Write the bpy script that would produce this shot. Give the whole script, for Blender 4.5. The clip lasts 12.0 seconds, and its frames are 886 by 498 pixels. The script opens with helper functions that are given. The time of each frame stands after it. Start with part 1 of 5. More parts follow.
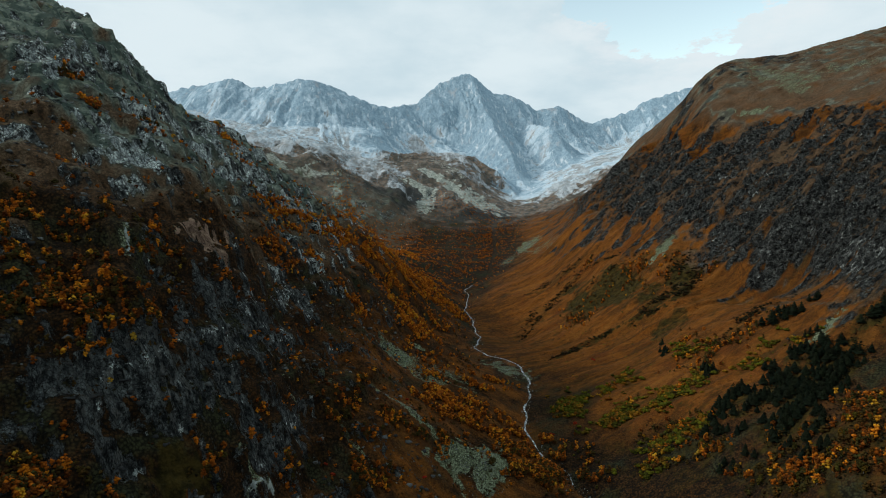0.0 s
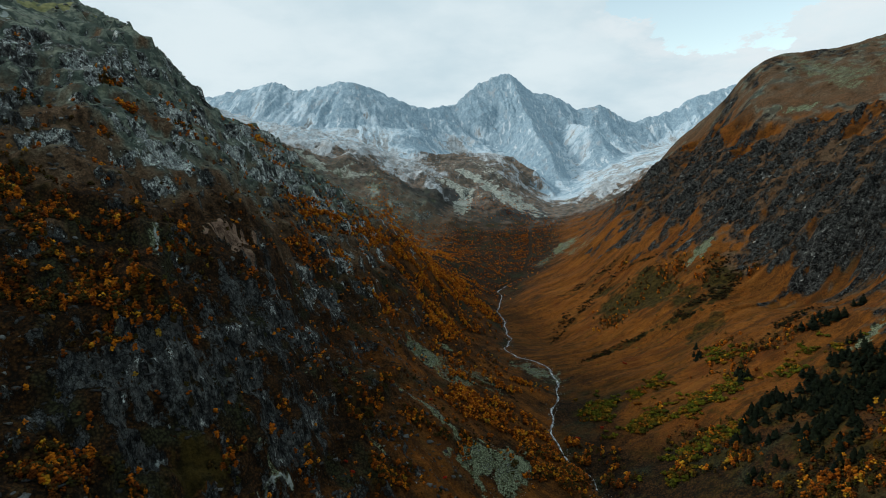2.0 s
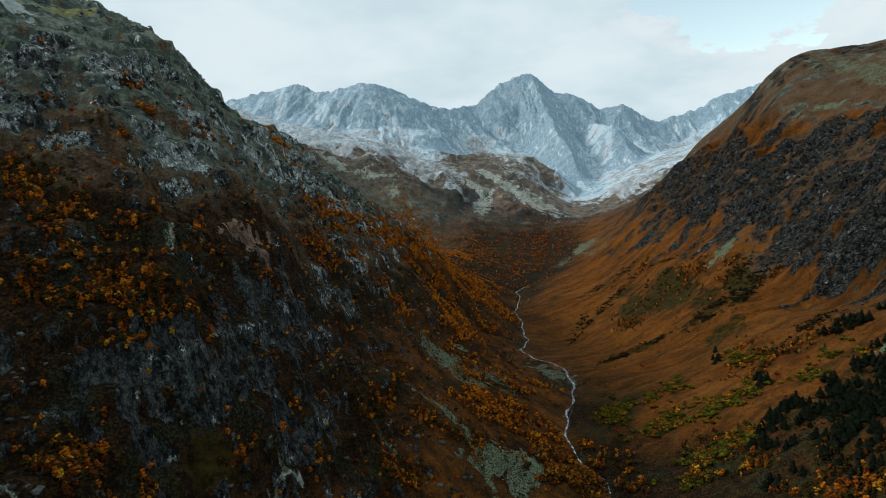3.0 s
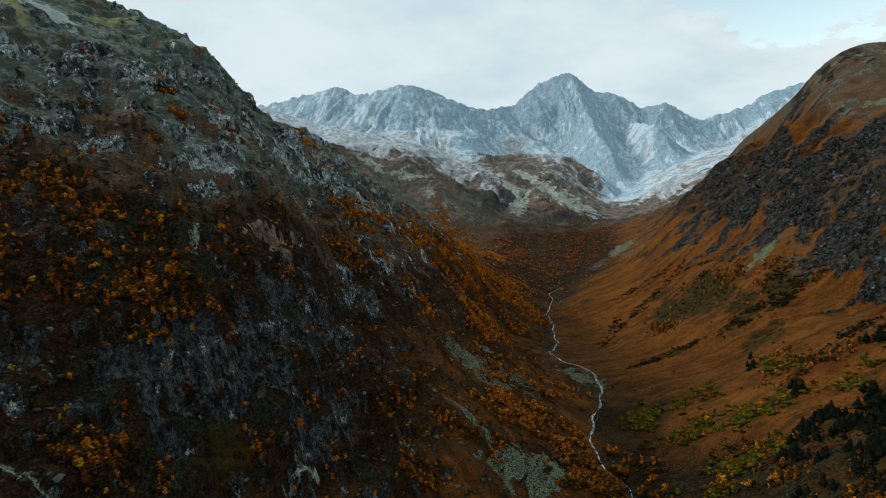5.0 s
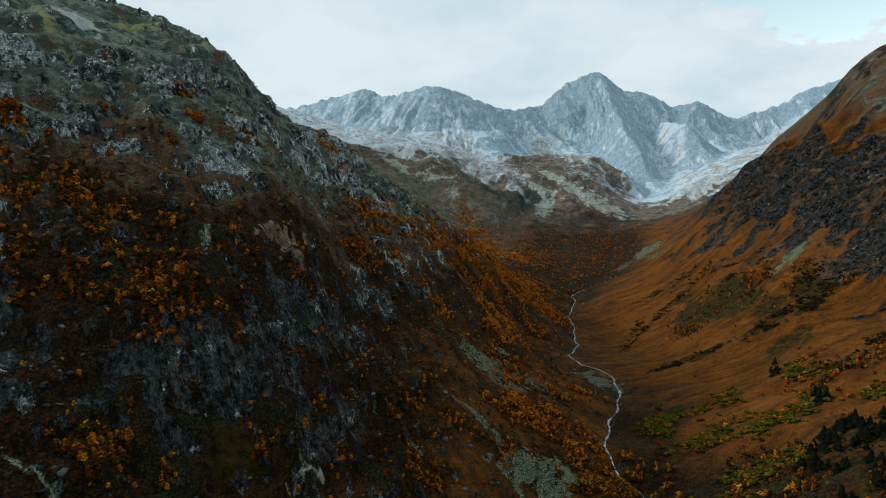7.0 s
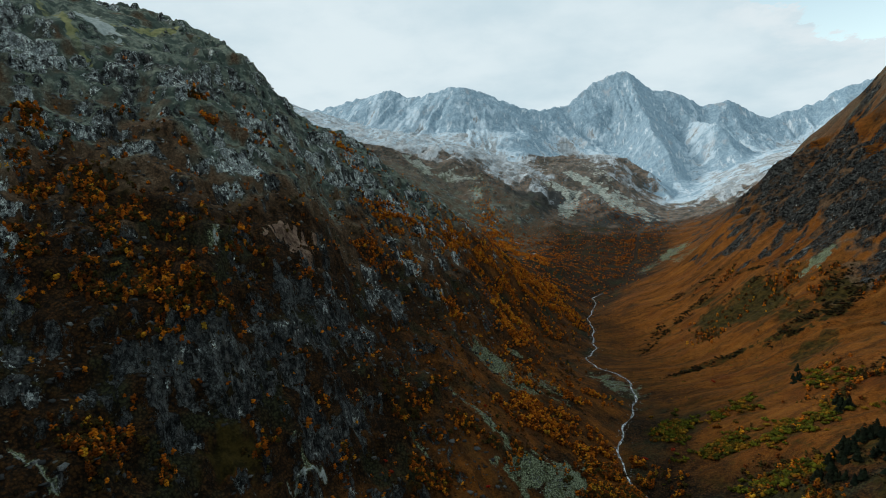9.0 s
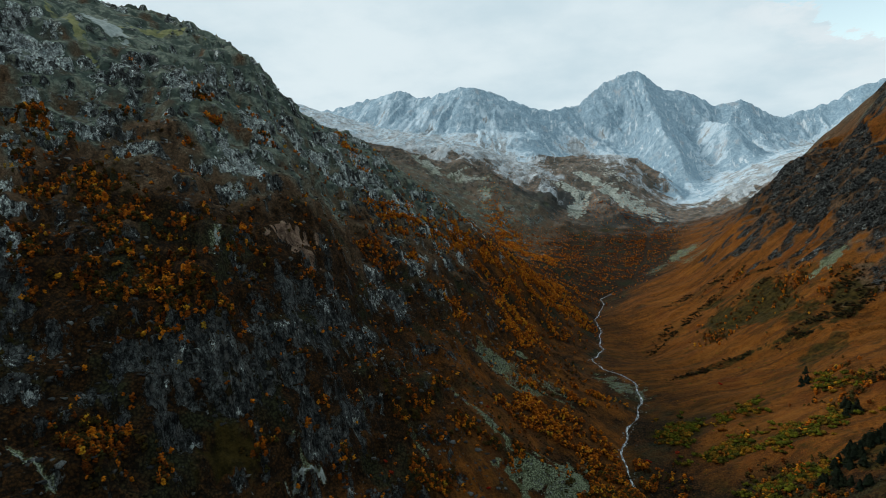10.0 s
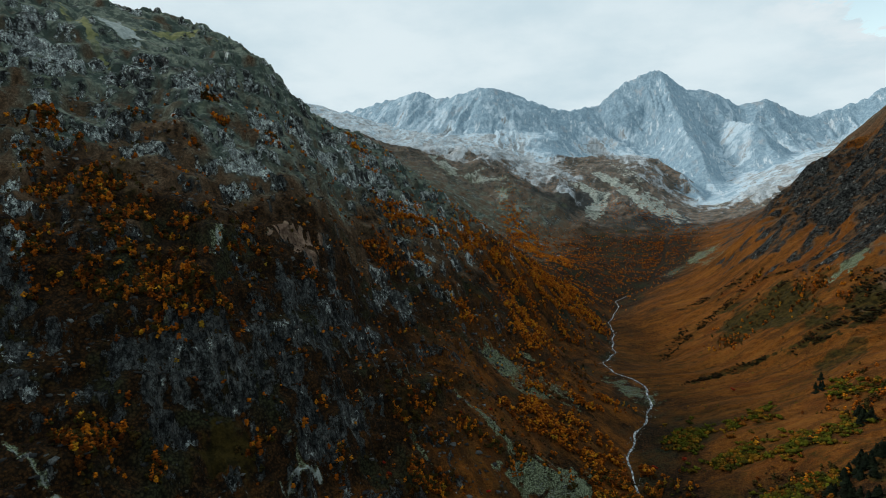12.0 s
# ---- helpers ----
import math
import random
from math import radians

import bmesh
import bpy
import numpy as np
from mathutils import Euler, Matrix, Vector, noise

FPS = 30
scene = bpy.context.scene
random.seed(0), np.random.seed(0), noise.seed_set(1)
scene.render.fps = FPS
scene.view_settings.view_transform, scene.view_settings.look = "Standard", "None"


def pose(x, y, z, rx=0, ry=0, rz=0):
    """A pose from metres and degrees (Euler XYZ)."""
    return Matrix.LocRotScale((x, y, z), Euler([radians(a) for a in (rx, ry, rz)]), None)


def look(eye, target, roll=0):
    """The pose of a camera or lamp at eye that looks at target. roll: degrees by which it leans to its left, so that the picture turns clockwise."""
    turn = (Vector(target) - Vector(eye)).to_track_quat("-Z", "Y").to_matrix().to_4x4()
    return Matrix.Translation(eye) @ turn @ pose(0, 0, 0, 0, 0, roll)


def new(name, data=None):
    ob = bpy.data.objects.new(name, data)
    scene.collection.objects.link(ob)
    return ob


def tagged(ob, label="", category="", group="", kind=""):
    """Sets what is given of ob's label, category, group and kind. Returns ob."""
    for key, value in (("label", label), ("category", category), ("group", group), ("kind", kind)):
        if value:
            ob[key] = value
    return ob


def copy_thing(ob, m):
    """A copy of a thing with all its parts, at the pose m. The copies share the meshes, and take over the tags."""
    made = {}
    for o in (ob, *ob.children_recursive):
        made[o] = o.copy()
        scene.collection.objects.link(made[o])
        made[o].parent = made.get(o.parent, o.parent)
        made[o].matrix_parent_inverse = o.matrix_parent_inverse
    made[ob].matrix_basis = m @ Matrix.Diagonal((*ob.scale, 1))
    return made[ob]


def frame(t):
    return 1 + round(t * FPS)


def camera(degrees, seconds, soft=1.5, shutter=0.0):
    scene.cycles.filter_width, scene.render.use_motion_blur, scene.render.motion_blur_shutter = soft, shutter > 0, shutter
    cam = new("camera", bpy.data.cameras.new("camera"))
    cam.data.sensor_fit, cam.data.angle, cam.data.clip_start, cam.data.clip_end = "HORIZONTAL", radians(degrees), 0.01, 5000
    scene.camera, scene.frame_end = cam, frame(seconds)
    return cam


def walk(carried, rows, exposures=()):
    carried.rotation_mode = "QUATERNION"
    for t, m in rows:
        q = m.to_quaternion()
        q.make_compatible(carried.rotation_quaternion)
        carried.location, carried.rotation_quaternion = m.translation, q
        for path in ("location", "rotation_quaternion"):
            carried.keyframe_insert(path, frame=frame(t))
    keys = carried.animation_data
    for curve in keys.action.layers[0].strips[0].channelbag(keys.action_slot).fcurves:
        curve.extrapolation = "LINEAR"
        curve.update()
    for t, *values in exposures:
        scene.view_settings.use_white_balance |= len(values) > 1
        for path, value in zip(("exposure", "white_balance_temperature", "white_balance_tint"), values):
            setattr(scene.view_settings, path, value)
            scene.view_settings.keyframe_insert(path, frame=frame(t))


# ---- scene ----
cam = camera(76.0, 12.0, soft=1.0)
METRES, EYE, TILT, LEAN, TURN = 100.0, 250.0, -4.0, 0.0, 0.0
ROWS = [
    (0.0, 0.0008, -0.0006, 0.0004, 0.0, 0.0, 0.0),
    (0.5, 0.0366, 0.0003, 0.0014, 0.83, 0.0, -0.07),
    (1.0, 0.0748, 0.0019, 0.0018, 1.82, 0.01, -0.13),
    (1.5, 0.1164, 0.0026, 0.0018, 2.92, 0.02, -0.19),
    (2.0, 0.1593, 0.003, 0.0016, 4.06, 0.04, -0.27),
    (2.5, 0.2012, 0.005, 0.0012, 5.15, 0.06, -0.34),
    (3.0, 0.2438, 0.0083, 0.0012, 6.25, 0.08, -0.42),
    (5.0, 0.4125, 0.0338, 0.0034, 10.22, 0.13, -0.74),
    (5.5, 0.4547, 0.0443, 0.004, 11.0, 0.15, -0.78),
    (6.0, 0.4939, 0.057, 0.0056, 11.71, 0.16, -0.84),
    (6.5, 0.5322, 0.071, 0.0071, 12.41, 0.17, -0.89),
    (7.0, 0.5727, 0.0861, 0.0079, 13.12, 0.18, -0.94),
    (9.0, 0.7254, 0.1525, 0.0114, 15.78, 0.23, -1.2),
    (9.5, 0.7622, 0.171, 0.0122, 16.33, 0.24, -1.26),
    (10.0, 0.799, 0.1896, 0.0132, 16.86, 0.24, -1.33),
    (10.5, 0.8358, 0.208, 0.0146, 17.38, 0.24, -1.41),
    (11.0, 0.872, 0.2264, 0.0162, 17.89, 0.24, -1.49),
    (11.5, 0.908, 0.2462, 0.0177, 18.4, 0.24, -1.57),
    (12.0, 0.9443, 0.2671, 0.0188, 18.91, 0.25, -1.65),
]
walk(cam, [(t, pose(0, 0, EYE, TILT, LEAN, TURN) @ pose(METRES * x, METRES * y, METRES * z, 90 + pitch, roll, yaw)) for t, x, y, z, yaw, pitch, roll in ROWS])

# ---- light ----
SUN_DIR = Vector((-0.83, -0.10, 0.55)).normalized()
scene.view_settings.exposure = 0.0


def make_world():
    """A bright overcast sky with one opening, brighter on the sun's side than behind."""
    w = bpy.data.worlds.new("sky")
    w.use_nodes = True
    nt = w.node_tree
    nt.nodes.clear()
    n, l = nt.nodes.new, nt.links.new

    def math_node(op, a, b=None, clamp=False):
        m = n("ShaderNodeMath")
        m.operation, m.use_clamp = op, clamp
        for k, v in enumerate((a, b)):
            if v is None:
                continue
            if isinstance(v, (int, float)):
                m.inputs[k].default_value = v
            else:
                l(v, m.inputs[k])
        return m.outputs[0]

    def ramp(x, a, b, c=0.0, d=1.0):
        m = n("ShaderNodeMapRange")
        m.interpolation_type = "SMOOTHSTEP"
        for k, v in zip((1, 2, 3, 4), (a, b, c, d)):
            m.inputs[k].default_value = v
        l(x, m.inputs[0])
        return m.outputs[0]

    def mixed(f, a, b, blend="MIX"):
        m = n("ShaderNodeMix")
        m.data_type, m.blend_type = "RGBA", blend
        for k, v in ((0, f), (6, a), (7, b)):
            if isinstance(v, (tuple, float)):
                m.inputs[k].default_value = v
            else:
                l(v, m.inputs[k])
        return m.outputs[2]

    out, bg = n("ShaderNodeOutputWorld"), n("ShaderNodeBackground")
    sky = n("ShaderNodeTexSky")
    sky.sky_type, sky.sun_disc = "NISHITA", False
    sky.sun_elevation = math.asin(SUN_DIR.z)
    sky.sun_rotation = math.atan2(SUN_DIR.x, SUN_DIR.y)
    blue = mixed(1.0, sky.outputs[0], (0.36, 0.31, 0.225, 1), "MULTIPLY")
    co = n("ShaderNodeTexCoord").outputs["Generated"]
    sep = n("ShaderNodeSeparateXYZ")
    l(co, sep.inputs[0])
    x, y, z = sep.outputs
    depth = math_node("ADD", math_node("MAXIMUM", z, 0.0), 0.2)
    com = n("ShaderNodeCombineXYZ")
    l(math_node("DIVIDE", x, depth), com.inputs[0])
    l(math_node("DIVIDE", y, depth), com.inputs[1])

    def clouds(scale, detail, rough):
        t = n("ShaderNodeTexNoise")
        for k, v in (("Scale", scale), ("Detail", detail), ("Roughness", rough)):
            t.inputs[k].default_value = v
        l(com.outputs[0], t.inputs["Vector"])
        return t.outputs[0]
    # the opening in the cloud
    az = math_node("ARCTAN2", x, y)
    el = math_node("ARCSINE", z)
    da = math_node("DIVIDE", math_node("SUBTRACT", az, 0.385), 0.15)
    de = math_node("DIVIDE", math_node("SUBTRACT", el, 0.35), 0.10)
    far = math_node("ADD", math_node("MULTIPLY", da, da), math_node("MULTIPLY", de, de))
    edge = math_node("ADD", far, math_node("MULTIPLY", math_node("SUBTRACT", clouds(4.2, 9, 0.65), 0.5), 3.4))
    cover = ramp(edge, 0.98, 1.16)
    low = ramp(edge, 1.0, 3.2, 1.0, 0.0)
    tone = mixed(ramp(clouds(1.3, 6, 0.55), 0.34, 0.62), (0.58, 0.72, 0.79, 1), (0.735, 0.845, 0.89, 1))
    tone = mixed(math_node("MULTIPLY", low, ramp(clouds(4.5, 5, 0.6), 0.4, 0.6, 0.0, 0.6)), tone, (0.80, 0.865, 0.895, 1))
    sky_col = mixed(cover, blue, tone)
    # brighter towards the sun's side
    side = math_node("ADD", math_node("MULTIPLY", x, -0.25), math_node("ADD", math_node("MULTIPLY", y, 0.85), math_node("MULTIPLY", z, 0.1)))
    l(sky_col, bg.inputs[0])
    l(ramp(side, -0.5, 0.55, 0.8, 1.0), bg.inputs[1])
    l(bg.outputs[0], out.inputs[0])
    scene.world = w


make_world()
sun = bpy.data.lights.new("sun", "SUN")
sun.energy, sun.angle, sun.color = 2.0, radians(10), (1.0, 0.96, 0.90)
new("sun", sun).matrix_world = look(SUN_DIR * 900, (0, 0, 0))


# ---- noise ----
def hash2(ix, iy, seed):
    h = (ix.astype(np.int64) * 374761393 + iy.astype(np.int64) * 668265263 + seed * 1442695041) & 0xFFFFFFFF
    h = ((h ^ (h >> 13)) * 1274126177) & 0xFFFFFFFF
    return (h ^ (h >> 16)) & 0xFFFF


COS = np.cos(np.arange(256) * (2 * np.pi / 256)).astype(np.float32)
SIN = np.sin(np.arange(256) * (2 * np.pi / 256)).astype(np.float32)


def grad(x, y, seed=0):
    """Gradient noise, about -1 to 1."""
    ix, iy = np.floor(x), np.floor(y)
    fx, fy = (x - ix).astype(np.float32), (y - iy).astype(np.float32)
    ix, iy = ix.astype(np.int64), iy.astype(np.int64)
    u, v = fx * fx * fx * (fx * (fx * 6 - 15) + 10), fy * fy * fy * (fy * (fy * 6 - 15) + 10)

    def corner(a, b):
        k = hash2(ix + a, iy + b, seed) & 255
        return COS[k] * (fx - a) + SIN[k] * (fy - b)
    n0 = corner(0, 0) * (1 - u) + corner(1, 0) * u
    n1 = corner(0, 1) * (1 - u) + corner(1, 1) * u
    return (n0 * (1 - v) + n1 * v) * 1.5


def fbm(x, y, size, octaves, seed=0, gain=0.5):
    total, amp = 0, 1.0
    for k in range(octaves):
        total = total + amp * grad(x / size + 7.3 * k, y / size - 3.1 * k, seed + k)
        size, amp = size / 2.03, amp * gain
    return total


def ridged(x, y, size, octaves, seed=0, gain=0.5):
    total, amp = 0, 1.0
    for k in range(octaves):
        total = total + amp * (0.5 - np.abs(grad(x / size + 7.3 * k, y / size - 3.1 * k, seed + k)))
        size, amp = size / 2.07, amp * gain
    return total


def step(a, b, x):
    t = np.clip((x - a) / (b - a), 0, 1)
    return t * t * (3 - 2 * t)


# ---- the lie of the land ----
# the stream: y, x, z
STREAM_Y = [-900, 200, 400, 446, 478, 521, 544, 573, 616, 660, 700, 735, 789, 830, 850, 905, 974, 1055, 1110, 1167, 1294, 1341, 1500, 1800, 2260, 2700, 3200, 5200]
STREAM_X = [200, 150, 140, 133, 126, 116, 102, 95, 94, 96, 108, 117, 110, 93, 68, 50, 65, 56, 57, 45, 60, 50, 120, 165, 200, 330, 420, 500]
# sections across the valley: y, then heights outwards from the stream
ACROSS = np.array([0, 0.12, 0.26, 0.42, 0.6, 0.8, 1.0, 1.5])
WEST_LOW = [
    (-900, -30, -14, 11, 56, 128, 225, 331, 514),
    (100, -10, -21, -17, 15, 95, 171, 255, 448),
    (250, -9, -23, -23, 3, 94, 177, 268, 470),
    (350, -8, -22, -16, 19, 157, 246, 304, 520),
    (450, -3, -17, 19, 77, 221, 306, 368, 568),
    (550, 2, 15, 69, 128, 295, 386, 450, 591),
    (680, 15, 40, 72, 176, 283, 430, 501, 575),
]
WEST_UP = [
    (830, 27, 35, 121, 206, 341, 385, 479, 581),
    (1000, 28, 72, 179, 257, 340, 408, 468, 561),
    (1200, 43, 94, 162, 214, 289, 374, 425, 530),
    (1400, 63, 88, 128, 155, 234, 322, 395, 523),
    (1600, 91, 99, 114, 135, 192, 289, 374, 522),
    (1900, 126, 131, 122, 127, 168, 252, 371, 547),
]
WEST = WEST_LOW + WEST_UP
HEAD = [
    (2250, 186, 198, 198, 212, 273, 328, 401, 554),
    (2700, 260, 288, 330, 350, 407, 468, 559, 680),
    (3300, 365, 417, 545, 560, 535, 550, 627, 740),
    (5200, 500, 520, 620, 650, 660, 680, 760, 900),
]
EAST = [
    (-900, -30, 12, 56, 106, 163, 224, 281, 418),
    (100, -10, 63, 120, 157, 195, 244, 301, 434),
    (350, -8, 55, 118, 134, 185, 257, 335, 473),
    (550, 2, 27, 66, 99, 168, 274, 357, 491),
    (680, 15, 35, 65, 117, 159, 282, 362, 500),
    (830, 27, 34, 56, 108, 128, 275, 367, 509),
    (1000, 28, 22, 67, 141, 214, 297, 387, 547),
    (1200, 43, 76, 110, 197, 296, 383, 447, 607),
    (1400, 63, 98, 153, 281, 344, 515, 566, 679),
    (1600, 91, 116, 182, 335, 453, 631, 670, 762),
    (1900, 126, 145, 200, 322, 492, 569, 647, 785),
]
HEAD_EAST = [
    (2250, 186, 194, 227, 306, 444, 546, 645, 763),
    (2700, 260, 265, 308, 385, 480, 580, 680, 800),
    (3300, 365, 400, 470, 540, 600, 680, 760, 880),
    (5200, 500, 540, 600, 660, 720, 780, 840, 960),
]
# shoulders, spurs and hollows: x, y, reach, lift
RISES = [
    (-373, 642, 28, 13),
    (-169, 305, 28, -16),
    (-192, 400, 28, -19),
    (-196, 332, 28, 15),
    (-349, 701, 28, -15),
    (-314, 480, 28, 17),
    (-143, 521, 28, -17),
    (-335, 855, 45, 16),
    (-366, 734, 28, -12),
    (-486, 501, 28, 17),
    (-289, 527, 28, -16),
    (-213, 381, 28, 15),
    (-373, 636, 45, 11),
    (-234, 806, 45, -13),
    (-169, 312, 28, -9),
    (-91, 504, 28, 12),
    (-382, 731, 28, -10),
    (-166, 377, 28, -11),
    (-181, 355, 28, 13),
    (1016, 1588, 60, -17),
    (-302, 977, 28, -12),
    (-95, 606, 45, 11),
]
# crests of the far range: x, y, z
RANGE = [
    ((-2700, 3900, 1000), (-2017, 4000, 1037), (-1720, 3950, 1090), (-1416, 3900, 1128), (-1262, 3880, 1066), (-900, 3830, 1110),
     (-697, 3900, 1066), (-522, 4050, 999), (-429, 4118, 971), (-223, 4350, 1046), (1, 4550, 1254), (214, 4600, 1333),
     (386, 4620, 1188), (536, 4650, 1166), (753, 4700, 1060), (962, 4720, 1086), (1218, 4760, 959)),
    ((1218, 4760, 959), (1321, 4850, 1000), (1561, 4850, 1057), (1747, 4850, 1178), (1904, 4840, 1211), (2069, 4830, 1264), (2600, 4800, 1250)),
    ((214, 4600, 1333), (290, 4300, 1060), (386, 3820, 738), (430, 3500, 520)),
    ((536, 4650, 1166), (640, 4350, 900), (775, 4000, 806), (830, 3700, 560)),
    ((-900, 3830, 1110), (-760, 3600, 860), (-600, 3400, 640)),
]

# crests of the moraines below it
MORAINE = [
    ((-1000, 2600, 560), (-719, 2597, 543), (-533, 2498, 467), (-420, 2420, 400)),
    ((-480, 2560, 400), (-367, 2595, 396), (-281, 2632, 412), (-192, 2679, 372), (-36, 2640, 330), (70, 2480, 256)),
    ((-520, 3180, 540), (-308, 3248, 540), (-64, 3400, 575), (192, 3385, 540), (330, 3230, 420), (380, 3050, 320)),
]


def half_width(y):
    return np.interp(y, [-900, 0, 1000, 3300, 5200], [480, 480, 640, 1100, 1400])


def stream_x(y):
    wobble = 1.6 * np.sin(y / 9.0) + 2.2 * np.sin(y / 21.0 + 1)
    return np.interp(y, STREAM_Y, STREAM_X) + wobble * np.clip((1500 - y) / 600, 0, 1)


def spline(table, y, v):
    """Heights between the sections, smooth along the valley and across it."""
    ys = np.array([r[0] for r in table], float)
    hs = np.array([r[1:] for r in table], float)

    def weights(k, x):
        i = np.clip(np.searchsorted(k, x) - 1, 0, len(k) - 2)
        return i, np.clip((x - k[i]) / (k[i + 1] - k[i]), 0, 1)

    def slopes(k, f):
        d = np.diff(f, axis=0) / np.diff(k)[:, None]
        m = np.zeros_like(f)
        m[1:-1] = (d[:-1] + d[1:]) / 2
        m[0], m[-1] = d[0], d[-1]
        return m

    def hermite(k, i, t, f0, f1, m0, m1):
        h = k[i + 1] - k[i]
        t2, t3 = t * t, t * t * t
        return (2 * t3 - 3 * t2 + 1) * f0 + (t3 - 2 * t2 + t) * h * m0 + (3 * t2 - 2 * t3) * f1 + (t3 - t2) * h * m1
    i, t = weights(ys, y)
    my = slopes(ys, hs)
    mv = slopes(ACROSS, hs.T).T
    mvy = slopes(ys, mv)
    j, s = weights(ACROSS, v)
    e = []
    for jj in (j, j + 1):
        e.append((hermite(ys, i, t, hs[i, jj], hs[i + 1, jj], my[i, jj], my[i + 1, jj]),
                  hermite(ys, i, t, mv[i, jj], mv[i + 1, jj], mvy[i, jj], mvy[i + 1, jj])))
    out = hermite(ACROSS, j, s, e[0][0], e[1][0], e[0][1], e[1][1])
    return out + np.maximum(v - ACROSS[-1], 0) * 300


def crest(points, x, y):
    """The nearest place on a crest: distance, height there, and the way along it."""
    best, high, along, run = np.full(x.shape, 1e9), np.zeros(x.shape), np.zeros(x.shape), 0.0
    for (x0, y0, z0), (x1, y1, z1) in zip(points, points[1:]):
        dx, dy = x1 - x0, y1 - y0
        span = math.hypot(dx, dy)
        t = np.clip(((x - x0) * dx + (y - y0) * dy) / span ** 2, 0, 1)
        d = np.hypot(x - x0 - t * dx, y - y0 - t * dy)
        near = d < best
        best, high, along = np.where(near, d, best), np.where(near, z0 + t * (z1 - z0), high), np.where(near, run + t * span, along)
        run += span
    return best, high, along


def ribs(x, y, size, seed, octaves=4):
    """Ribs and gullies that run down the fall line of each valley side; 0.5 on a rib, lower in a gully."""
    bend = 0.22 * size * grad(x / 90, y / 90, seed + 40) + 0.1 * size * grad(x / 31, y / 31, seed + 41)
    west = x < stream_x(y)
    along = np.where(west, 0.83 * x - 0.56 * y, 0.96 * x + 0.27 * y)
    across = np.where(west, 0.56 * x + 0.83 * y, -0.27 * x + 0.96 * y)
    return ridged(along * 0.3, across + bend, size, octaves, seed, 0.55) - 0.4


def crag_edges(y):
    """How far up the eastern side the dark crags begin and end."""
    low = np.interp(y, [560, 655, 805, 926, 988, 1099, 1172, 1332, 1600, 1900], [0.62, 0.62, 0.64, 0.65, 0.59, 0.52, 0.46, 0.39, 0.30, 0.28])
    high = np.interp(y, [1042, 1106, 1162, 1219, 1255, 1291, 1530, 1603, 1800], [1.13, 1.09, 1.01, 0.92, 0.84, 0.76, 0.63, 0.46, 0.40])
    return low, high


def land(x, y):
    """The large form."""
    side = x - stream_x(y)
    v = np.abs(side) / half_width(y)
    h = np.where(side < 0, spline(WEST + HEAD, y, v), spline(EAST + HEAD_EAST, y, v))
    for bx, by, reach, lift in RISES:
        near = (np.abs(x - bx) < 3 * reach) & (np.abs(y - by) < 3 * reach)
        h[near] += lift * np.exp(-((x[near] - bx) ** 2 + (y[near] - by) ** 2) / reach ** 2)
    mid = (y > 1800) & (y < 3900)
    if mid.any():
        mx, my = x[mid], y[mid]
        b = h[mid] - 8 * step(2000, 2300, my)
        for k, points in enumerate(MORAINE):
            d, z, s = crest(points, mx + 25 * grad(mx / 120, my / 120, 54), my + 25 * grad(mx / 120, my / 120, 55))
            b = np.maximum(b, z + 16 - 0.6 * d + 5 * fbm(mx, my, 60, 3, 130 + k))
        h[mid] = b
    far = y > 2600
    if far.any():
        top, _ = peaks(x[far], y[far])
        b = h[far]
        g = np.clip(0.5 + (top - b) / 160, 0, 1)
        h[far] = b * (1 - g) + top * g + 80 * g * (1 - g)
    return h


def peaks(x, y):
    """The far range: height, and how far below the rock walls a place lies."""
    top, fall = np.full(x.shape, -500.0), np.zeros(x.shape)
    for k, points in enumerate(RANGE):
        d, z, s = crest(points, x + 40 * grad(x / 260, y / 260, 50), y + 40 * grad(x / 260, y / 260, 51))
        gully = ridged(s, d * 0.16, 130, 5, 60 + 9 * k, 0.62) - 0.4
        chute = ridged(s + 20 * grad(s / 80, d / 160, 95), d * 0.07, 52, 3, 97 + k, 0.6) - 0.45
        reach = np.interp(z, [950, 1300], [230, 420])
        wall = 0.98 * np.minimum(d, reach) + 0.60 * np.maximum(d - reach, 0)
        amp = 55 * step(20, 260, d) * step(900, 450, d)
        zz = z - wall + amp * gully + 14 * fbm(s, d, 60, 4, 90 + k) * step(700, 300, d)
        f = d - 1.2 * reach - 330 * gully - 760 * chute
        fall = np.where(zz > top, f, fall)
        top = np.maximum(top, zz)
    return top, fall


